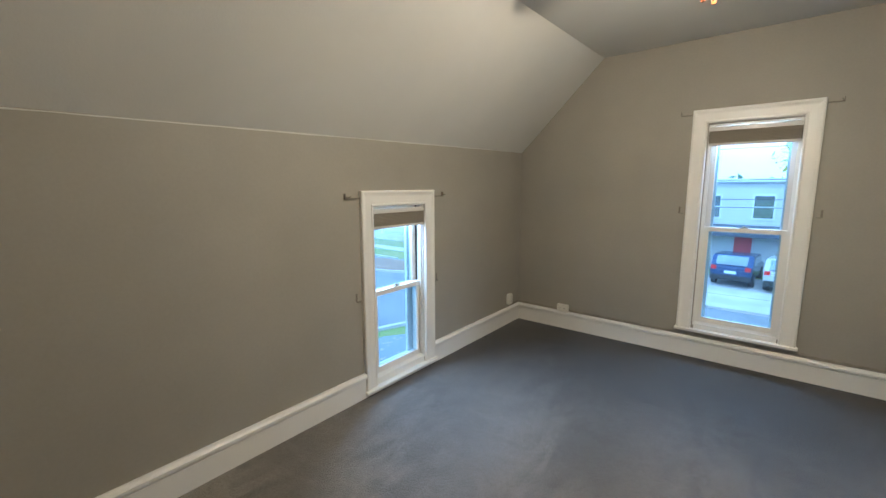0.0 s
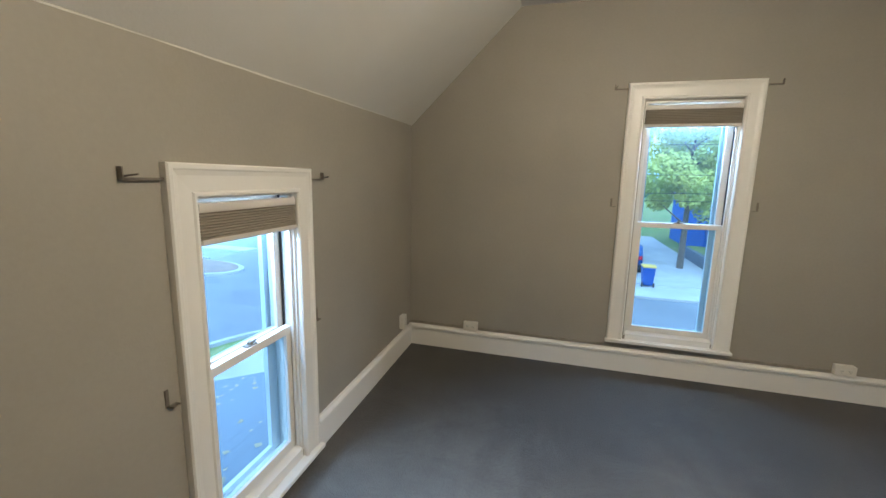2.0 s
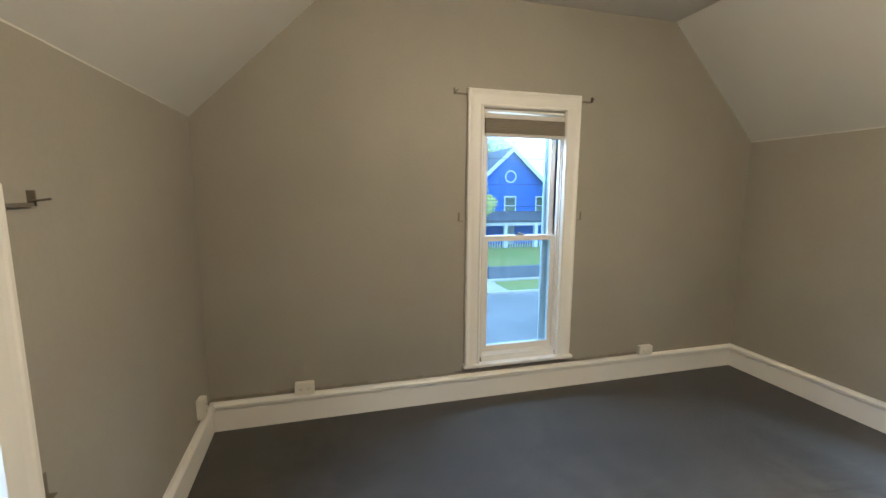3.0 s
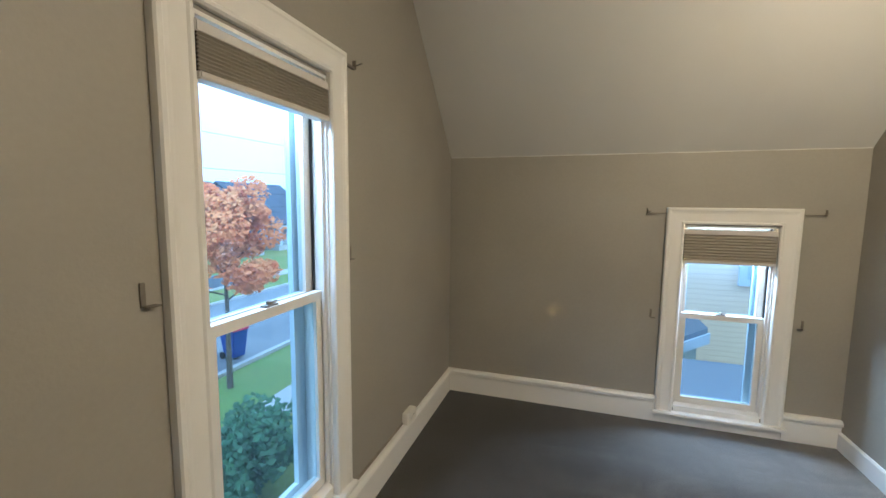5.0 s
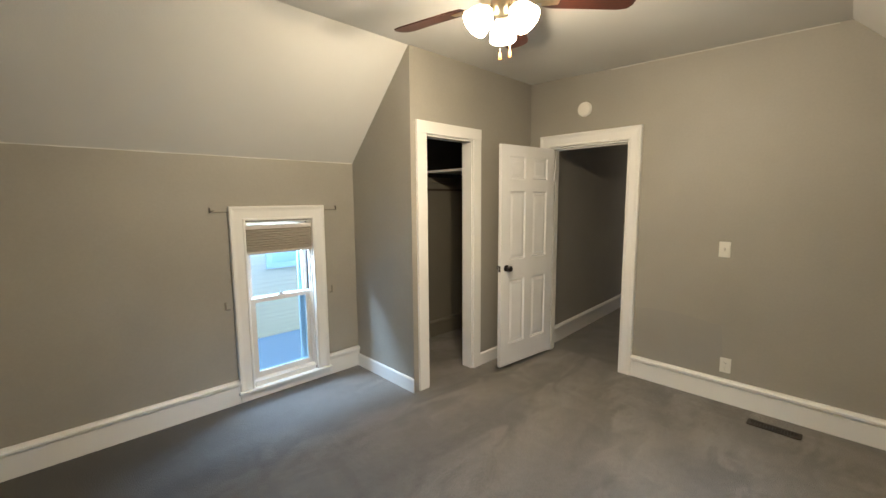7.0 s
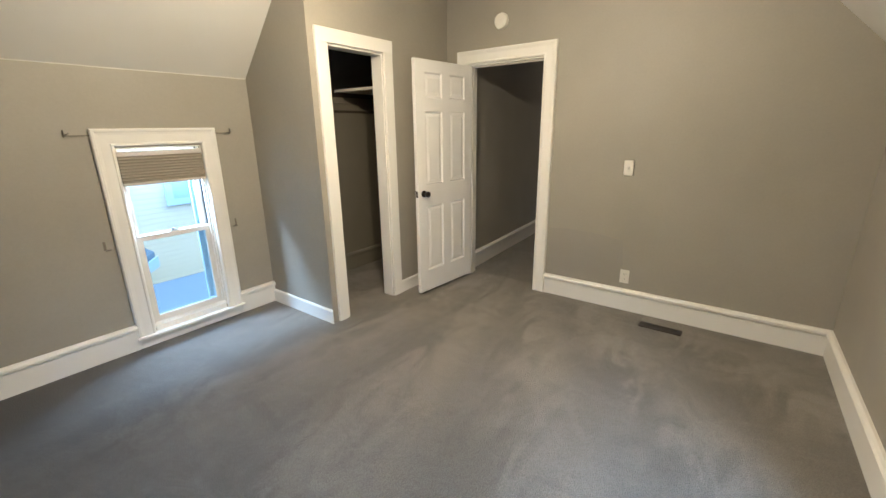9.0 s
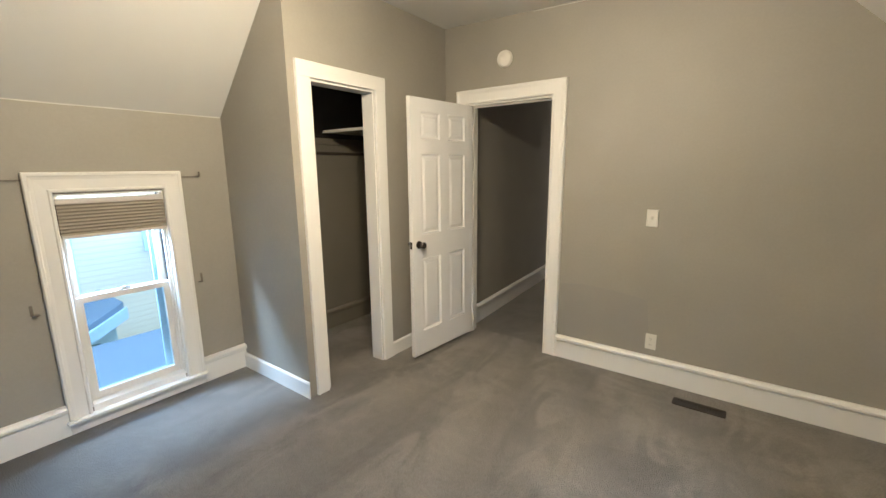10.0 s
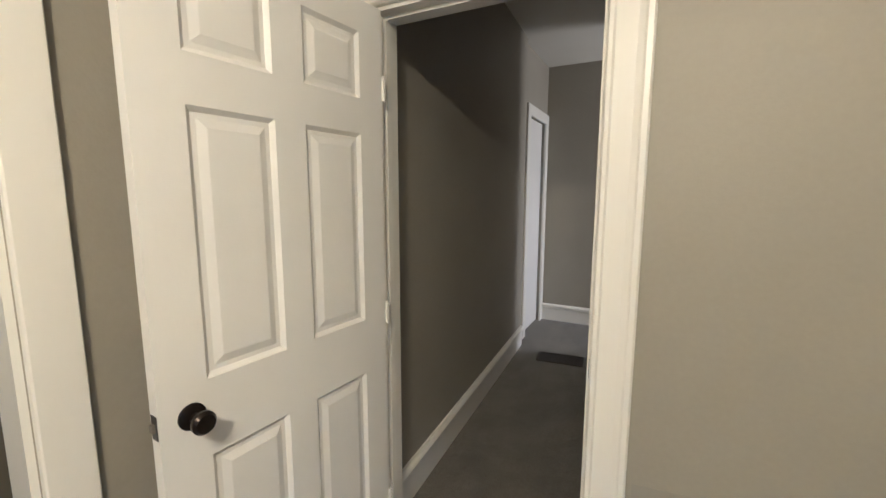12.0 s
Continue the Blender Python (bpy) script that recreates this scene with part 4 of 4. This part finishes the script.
def house(x0, x1, y0, y1, eave, ridge, side, label, roof=None, gable="y", porch=True, faces=("y-",)):
    """A two-storey house; gable: the axis along which the ridge runs."""
    h = thing("house", pose(0, 0, 0), label, "house")
    if gable == "y":
        xm = (x0 + x1) / 2
        part("wall", prism(bmesh.new(), [(x0, G), (x1, G), (x1, eave), (xm, ridge), (x0, eave)], y0, y1), side, h)
        s = (ridge - eave) / (xm - x0)
        o = 0.5
        part("roof", prism(bmesh.new(), [(x0 - o, eave - o * s + 0.02), (xm, ridge + 0.02), (x1 + o, eave - o * s + 0.02), (x1 + o, eave - o * s + 0.26), (xm, ridge + 0.28), (x0 - o, eave - o * s + 0.26)], y0 - 0.5, y1 + 0.5), roof or ROOFDARK, h)
        part("bargeboard", prism(bmesh.new(), [(x0 - o, eave - o * s - 0.1), (xm, ridge - 0.1), (x1 + o, eave - o * s - 0.1), (x1 + o, eave - o * s + 0.27), (xm, ridge + 0.29), (x0 - o, eave - o * s + 0.27)], y0 - 0.56, y0 - 0.504), STORM, h)
    else:
        ym = (y0 + y1) / 2
        part("wall", prism(bmesh.new(), [(y0, G), (y1, G), (y1, eave), (ym, ridge), (y0, eave)], x0, x1, "x"), side, h)
        s = (ridge - eave) / (ym - y0)
        o = 0.5
        part("roof", prism(bmesh.new(), [(y0 - o, eave - o * s + 0.02), (ym, ridge + 0.02), (y1 + o, eave - o * s + 0.02), (y1 + o, eave - o * s + 0.26), (ym, ridge + 0.28), (y0 - o, eave - o * s + 0.26)], x0 - 0.5, x1 + 0.5, "x"), roof or ROOFDARK, h)
        part("fascia", boxes((x0 - 0.5, x1 + 0.5, y0 - 0.56, y0 - 0.504, eave - o * s - 0.05, eave - o * s + 0.2)), STORM, h)
    n = max(1, int((x1 - x0) / 2.6))
    for k in range(n):
        x = x0 + (k + 0.5) * (x1 - x0) / n
        if eave > -0.2:
            far_window(h, x, y0, max(-0.4, eave - 2.4), 0.9, 1.4)
        if not porch:
            far_window(h, x, y0, G + 0.9, 0.9, 1.4)
    if porch:
        p = part("porch", boxes((x0 + 0.2, x1 - 0.2, y0 - 2.2, y0 - 0.004, G, G + 0.6)), CONCRETE, h)
        part("porch_roof", prism(bmesh.new(), [(y0 - 2.5, -0.95), (y0 - 0.004, -0.35), (y0 - 0.004, -0.15), (y0 - 2.5, -0.75)], x0, x1, "x"), roof or ROOFDARK, p)
        part("porch_beam", boxes((x0 + 0.1, x1 - 0.1, y0 - 2.4, y0 - 2.1, -1.2, -0.95)), STORM, p)
        for k in range(4):
            x = x0 + 0.4 + k * (x1 - x0 - 0.8) / 3
            part("porch_post", boxes((x - 0.13, x + 0.13, y0 - 2.35, y0 - 2.1, G + 0.6, -1.2)), STORM, p)
        part("railing", boxes((x0 + 0.3, x1 - 0.3, y0 - 2.28, y0 - 2.2, G + 1.3, G + 1.4), *[(x0 + 0.4 + i * 0.22, x0 + 0.46 + i * 0.22, y0 - 2.27, y0 - 2.21, G + 0.6, G + 1.3) for i in range(int((x1 - x0 - 0.8) / 0.22))]), STORM, p)
        far_window(h, x0 + 1.5, y0, G + 1.3, 1.0, 1.3)
        part("front_door", boxes(((x0 + x1) / 2 - 0.45, (x0 + x1) / 2 + 0.45, y0 - 0.06, y0 - 0.004, G + 0.6, G + 2.7)), WHITESIDE, h)
    return h


bh = house(11.2, 20.0, 30.2, 40, 0.9, 4.9, BLUESIDE, "deep blue two storey house with white trim and a porch", porch=True)
part("chimney", boxes((14.6, 15.1, 36, 36.5, 3.6, 5.6)), material("red_brick_chimney", (0.25, 0.09, 0.06), 0.9, blotch=0.3, blotch_scale=5), bh)
house(26, 35, 31, 41, 0.2, 3.4, SIDE[2], "grey sided house with a dark roof and a porch", gable="x")
house(38, 47.5, 32, 43, -0.2, 3.6, SIDE[0], "sage sided house with a dark roof and a porch", gable="x")
house(54, 63, 33, 43, 0.6, 4.0, SIDE[1], "tan sided house with a dark gabled roof")
house(67, 77, 33, 43, 0.6, 4.0, SIDE[0], "grey sided house further down the street", gable="x")
house(80, 92, 33, 43, 0.6, 4.0, SIDE[1], "tan sided house far down the street")
house(-36, -25, 26, 36, 1.0, 4.4, SIDE[1], "tan sided house on the far corner")
house(-34, -25, -8, 2, 1.0, 4.4, SIDE[2], "sage sided house across the side street", porch=False)
wb = thing("house", pose(0, 0, 0), "long flat roofed white sided building with a dark canopy", "building")
part("wall", boxes((-14, 6.2, 27.5, 40, G, 1.75)), WHITESIDE, wb)
part("roof", boxes((-14.3, 6.5, 27.2, 40.3, 1.75, 1.95)), STORM, wb)
part("canopy", prism(bmesh.new(), [(25.8, -1.5), (27.496, -1.2), (27.496, -0.9), (25.8, -1.3)], -10, 5.8, "x"), ROOFDARK, wb)
for x in (-12, -8.5, -5, -1.5, 1.2, 4.6):
    far_window(wb, x, 27.5, -0.45, 0.95, 1.35)
for x in (-7.5, -3.0, 4.3):
    far_window(wb, x, 27.5, G + 1.0, 1.1, 1.4)
part("red_door", boxes((-0.1, 0.8, 27.43, 27.496, G, G + 2.1)), REDDOOR, wb, "red painted entrance door")

rg = bmesh.new()
for a in range(24):
    c = pose(15.6, 30.16, 2.75, 0, a * 15, 0)
    q = boxes((-0.075, 0.075, -0.03, 0.03, 0.42, 0.52))
    bmesh.ops.transform(q, matrix=c, verts=q.verts)
    mt = bpy.data.meshes.new("ring_piece")
    q.to_mesh(mt)
    q.free()
    rg.from_mesh(mt)
    bpy.data.meshes.remove(mt)
part("gable_ornament", rg, STORM, bh, "round white wooden ring in the gable")

# neighbour to the east, its porch, and the low roofs under the knee windows
nb = thing("house", pose(0, 0, 0), "cream lap sided neighbouring house close by", "house")
part("wall", boxes((8.0, 16, -14, -2.75, G, 3.6), (8.0, 16, -2.75, 2.2, G, 3.6)), CREAM, nb)
part("roof", prism(bmesh.new(), [(7.5, 3.4), (12, 6.4), (16.5, 3.4), (16.5, 3.65), (12, 6.65), (7.5, 3.65)], -14.4, 2.6), ROOFDARK, nb)
far_window(nb, 8.0, -3.85, 0.50, 0.95, 1.35, "x-", PALEPANE)
far_window(nb, 8.0, -0.2, 0.50, 0.95, 1.35, "x-")
np_ = part("side_porch", prism(bmesh.new(), [(-2.62, G), (0.6, G), (0.6, -1.9), (-0.9, -1.13), (-2.62, -0.24)], 7.25, 7.996, "x"), WHITESIDE, nb)
part("porch_roof", prism(bmesh.new(), [(-2.68, -0.19), (0.8, -2.0), (0.8, -1.88), (-2.68, -0.04)], 7.05, 7.996, "x"), SHINGLE, np_)
part("fascia", prism(bmesh.new(), [(-2.70, -0.24), (0.8, -2.07), (0.8, -1.92), (-2.70, -0.10)], 7.0, 7.046, "x"), STORM, np_)
part("porch_window", boxes((7.235, 7.248, -2.44, -2.20, -1.0, -0.54)), DARKGLASS, np_)
ro = thing("low_roof", pose(0, 0, 0), "grey shingled low roof below the knee wall window", "roof", kind="structure")
part("shingles", prism(bmesh.new(), [(WIDE + T, -0.02), (6.6, -0.36), (6.6, -0.46), (WIDE + T, -0.15)], -9, 1.0), SHINGLE, ro)
part("gutter", boxes((6.6, 6.7, -9, 1.0, -0.47, -0.375)), SHINGLE, ro)
ro = thing("low_roof", pose(0, 0, 0), "grey shingled porch roof with fallen leaves on it", "roof", kind="structure")
part("shingles", prism(bmesh.new(), [(-T, -0.12), (-T, -0.25), (-2.5, -0.98), (-2.5, -0.86)], -8, 0.1), SHINGLE, ro)
rng = random.Random(4)
bm = bmesh.new()
for i in range(160):
    x, y = rng.uniform(-2.4, -0.3), rng.uniform(-4, 0)
    z = -0.12 - 0.74 * (-T - x) / 2.33 + 0.008
    a, s = rng.uniform(0, 6.28), rng.uniform(0.015, 0.035)
    v = [bm.verts.new((x + s * math.cos(a + k) * (1 if j % 2 else 0.6), y + s * math.sin(a + k), z + 0.004 * (j % 2))) for j, k in enumerate((0, 1.5, 3.1, 4.6))]
    bm.faces.new(v)
part("fallen_leaves", bm, material("pale_fallen_leaves", (0.5, 0.42, 0.25), 0.8, blotch=0.3, blotch_scale=9), label="pale fallen leaves on the porch roof", kind="stuff")


# ---- trees ----
def leaf_cloud(bm, centre, radii, count, size, rng):
    for _ in range(count):
        while True:
            p = Vector((rng.uniform(-1, 1), rng.uniform(-1, 1), rng.uniform(-1, 1)))
            if 0.15 < p.length < 1:
                break
        c = Vector(centre) + Vector((p.x * radii[0], p.y * radii[1], p.z * radii[2]))
        u = Vector((rng.gauss(0, 1), rng.gauss(0, 1), rng.gauss(0, 1))).normalized()
        w = u.orthogonal().normalized()
        s = size * rng.uniform(0.6, 1.3)
        v = [bm.verts.new(c + u * s), bm.verts.new(c + w * s * 0.5), bm.verts.new(c - u * s), bm.verts.new(c - w * s * 0.5)]
        bm.faces.new(v)


def tree(x, y, h, spread, leaf, seed, label, trunk=0.12, density=60, size=0.11, low=0.35, z=G):
    rng = random.Random(seed)
    t = thing("tree", pose(x, y, z), label, "tree")
    bm = bmesh.new()
    tube(bm, (0, 0, 0), (0.05, 0.03, h * 0.5), trunk, 9, trunk * 0.6)
    tube(bm, (0.05, 0.03, h * 0.5), (0, 0, h * 0.92), trunk * 0.6, 7, 0.02)
    tips = []
    for i in range(14):
        a = i * 2.4 + rng.uniform(-0.3, 0.3)
        z0 = h * (low + 0.5 * i / 14)
        r = spread * (1 - 0.55 * i / 14) * rng.uniform(0.65, 1.0)
        tip = Vector((r * math.cos(a), r * math.sin(a), z0 + h * rng.uniform(0.08, 0.22)))
        tube(bm, (0, 0, z0), tip, trunk * 0.3, 6, 0.012)
        tips += [tip, tip * 0.6 + Vector((0, 0, z0 * 0.4))]
    part("trunk", bm, BARK, t)
    bm = bmesh.new()
    for tip in tips:
        k = spread * rng.uniform(0.22, 0.42)
        leaf_cloud(bm, tip, (k, k, k * 0.8), density, size, rng)
    part("crown", bm, leaf, t)
    return t


def conifer(x, y, h, r, seed, label):
    rng = random.Random(seed)
    t = thing("tree", pose(x, y, G), label, "tree")
    part("trunk", tube(bmesh.new(), (0, 0, 0), (0, 0, h), 0.22, 8, 0.03), BARK, t)
    bm = bmesh.new()
    for i in range(130):
        f = (i + 1) / 131
        z = h * (0.12 + 0.86 * f)
        L = r * (1 - f) ** 0.8 * rng.uniform(0.55, 1.15) + 0.2
        a = i * 2.4
        for j in range(30):
            s = rng.uniform(0.1, 1)
            c = Vector((L * s * math.cos(a), L * s * math.sin(a), z - 0.9 * s * s + rng.uniform(-0.15, 0.15)))
            u = Vector((math.cos(a + rng.uniform(-1, 1)), math.sin(a + rng.uniform(-1, 1)), rng.uniform(-0.4, 0.2))).normalized()
            w = u.orthogonal()
            q = rng.uniform(0.28, 0.55)
            bm.faces.new([bm.verts.new(c + u * q), bm.verts.new(c + w * q * 0.4), bm.verts.new(c - u * q), bm.verts.new(c - w * q * 0.4)])
    part("crown", bm, LEAF_G, t)
    return t


tree(9.8, 8.2, 5.0, 1.5, LEAF_O, 3, "young street tree with orange autumn leaves", 0.09, 420, 0.085, 0.5)
tree(8.4, 24.5, 10.5, 3.1, LEAF_Y, 5, "broad tree with yellow green leaves by the driveway", 0.2, 420, 0.14, 0.22)
tree(-10.5, 46, 12, 5, LEAF_Y, 6, "yellow green tree behind the white building", 0.3, 90, 0.26)
tree(19, 50, 15, 7, LEAF_Y, 7, "large green tree behind the blue house", 0.35, 120, 0.32)
tree(7, 52, 15, 7, LEAF_Y, 17, "large green tree behind the driveway", 0.35, 120, 0.32)
tree(21.5, 27.5, 9.5, 3.2, LEAF_Y, 8, "tall green tree on the lawn", 0.22, 230, 0.17)
tree(66, 60, 9, 5, LEAF_O, 9, "thin reddish tree behind the houses", 0.3, 30, 0.22)
tree(-13, 60, 13, 6, LEAF_Y, 10, "yellow green tree along the side street", 0.3, 90, 0.3)
tree(-27, 40, 12, 5, LEAF_Y, 11, "green tree beyond the crossing", 0.3, 90, 0.26)
conifer(53, 31, 18.5, 7.6, 12, "tall dark spruce beside the houses")
rng = random.Random(21)
for x, y, r in ((6.5, 4.45, 1.2), (5.2, 4.1, 1.0)):
    s = thing("shrub", pose(x, y, G), "rounded green shrub on the front lawn", "shrub", "shrubs on the lawn")
    bm = bmesh.new()
    for i in range(7):
        a = rng.uniform(0, 6.28)
        tube(bm, (0, 0, 0), (0.5 * r * math.cos(a), 0.5 * r * math.sin(a), r * 0.9), 0.02, 5, 0.006)
    part("branches", bm, BARK, s)
    bm = bmesh.new()
    for i in range(9):
        a = rng.uniform(0, 6.28)
        q = rng.uniform(0, 0.6) * r
        leaf_cloud(bm, (q * math.cos(a), q * math.sin(a), r * rng.uniform(0.45, 0.95)), (r * 0.5,) * 3, 420, 0.085, rng)
    part("crown", bm, LEAF_S, s)


# ---- bins, poles, wires, vehicles ----
def wheelie_bin(x, y, lid, label, turn=0):
    b = thing("wheelie_bin", pose(x, y, G + 0.012, 0, 0, turn), label, "rubbish bin", "bins at the kerb")
    bm = bmesh.new()
    lo = [bm.verts.new(p) for p in ((-0.22, -0.24, 0.08), (0.22, -0.24, 0.08), (0.22, 0.24, 0.08), (-0.22, 0.24, 0.08))]
    hi = [bm.verts.new(p) for p in ((-0.29, -0.36, 1.0), (0.29, -0.36, 1.0), (0.29, 0.36, 1.0), (-0.29, 0.36, 1.0))]
    bm.faces.new(lo[::-1]); bm.faces.new(hi)
    for i in range(4):
        bm.faces.new((lo[i], lo[(i + 1) % 4], hi[(i + 1) % 4], hi[i]))
    part("body", bm, BINBLUE, b, bevel=0.02)
    part("lid", prism(bmesh.new(), [(-0.40, 1.0), (0.38, 1.0), (0.38, 1.06), (0.0, 1.12), (-0.40, 1.05)], -0.31, 0.31, "x"), lid, b, "domed coloured lid", bevel=0.01)
    for s in (-1, 1):
        part("wheel", tube(bmesh.new(), (s * 0.24, 0.26, 0.12), (s * 0.29, 0.26, 0.12), 0.12, 16), TYRE, b)
    part("handle", tube(bmesh.new(), (-0.25, 0.42, 0.98), (0.25, 0.42, 0.98), 0.016, 8), BINBLUE, b)
    return b


wheelie_bin(10.15, 9.75, LIDY, "blue wheelie bin with a yellow lid at the kerb", 12)
wheelie_bin(11.65, 9.85, LIDR, "blue wheelie bin with a red lid at the kerb", -8)
wheelie_bin(5.6, 19.0, LIDY, "blue wheelie bin with a yellow lid across the street", 180)


def car(x, y, paint, label, turn):
    c = thing("car", pose(x, y, G + 0.03, 0, 0, turn), label, "car")
    prof = [(-2.3, 0.35), (2.3, 0.35), (2.32, 0.85), (1.2, 1.02), (0.6, 1.5), (-1.7, 1.62), (-2.15, 1.1), (-2.32, 0.95)]
    part("body", prism(bmesh.new(), prof, -0.9, 0.9, "x"), paint, c, bevel=0.06)
    part("rear_window", prism(bmesh.new(), [(-1.80, 1.56), (-2.16, 1.14), (-2.19, 1.15), (-1.83, 1.58)], -0.68, 0.68, "x"), DARKGLASS, c)
    for s in (-1, 1):
        part("side_window", prism(bmesh.new(), [(-1.6, 1.08), (1.0, 1.08), (0.52, 1.44), (-1.5, 1.52)], s * 0.903 - 0.004, s * 0.903 + 0.004, "x"), DARKGLASS, c)
        part("tail_lamp", boxes((s * 0.74 - 0.12, s * 0.74 + 0.12, -2.345, -2.29, 0.9, 1.1)), TAIL, c)
        for yy in (-1.4, 1.45):
            w = part("wheel", tube(bmesh.new(), (s * 0.72, yy, 0.33), (s * 0.93, yy, 0.33), 0.34, 20), TYRE, c)
            part("rim", tube(bmesh.new(), (s * 0.93, yy, 0.33), (s * 0.94, yy, 0.33), 0.2, 14), STEEL, w)
    part("bumper", boxes((-0.88, 0.88, -2.40, -2.30, 0.38, 0.62)), TYRE, c, bevel=0.02)
    part("number_plate", boxes((-0.26, 0.26, -2.365, -2.33, 0.72, 0.86)), STORM, c)
    return c


car(0.5, 23.6, CARP, "dark blue car parked facing the white building", -4)
car(2.75, 23.2, CARR, "silver car parked beside the dark blue one", -4)
car(5.0, 23.7, material("blue_car_paint", (0.03, 0.07, 0.20), 0.25, metal=0.3, blotch=0.1, blotch_scale=3), "blue car parked at the end of the row", -4)
up = thing("utility_pole", pose(30.4, 18.6, G), "grey wooden utility pole with a crossarm", "utility pole")
part("pole", tube(bmesh.new(), (0, 0, 0), (0, 0, 10.2), 0.16, 12, 0.11), BARK, up)
part("crossarm", boxes((-1.1, 1.1, -0.06, 0.06, 9.4, 9.55)), BARK, up)
for x in (-0.95, -0.4, 0.4, 0.95):
    part("insulator", lathe(bmesh.new(), [(0.04, 9.55), (0.05, 9.62), (0.03, 9.7)], 8, (x, 0, 0)), STEEL, up)
wi = thing("power_lines", pose(0, 0, 0), "thin black overhead wires along the street", "cable")
for y, z in ((18.2, 1.0), (18.4, 1.35), (18.6, 2.2), (18.8, 3.6), (18.9, 5.6)):
    bm = bmesh.new()
    prev = None
    for i in range(25):
        x = -60 + i * 90 / 24
        p = (x, y, z - 0.5 * math.sin(math.pi * i / 24))
        if prev:
            tube(bm, prev, p, 0.014, 5)
        prev = p
    part("wire", bm, TYRE, wi)

# ---- distance ----
rng = random.Random(33)
bm = bmesh.new()
for i in range(90):
    a = i * 2 * math.pi / 90
    x, y = 150 * math.cos(a), 150 * math.sin(a)
    hgt = rng.uniform(5, 9)
    for k in range(6):
        leaf_cloud(bm, (x + rng.uniform(-6, 6), y + rng.uniform(-6, 6), G + hgt * 0.5), (7, 7, hgt * 0.6), 14, 1.6, rng)
part("far_woods", bm, LEAF_S, label="distant line of trees along the horizon", kind="stuff")
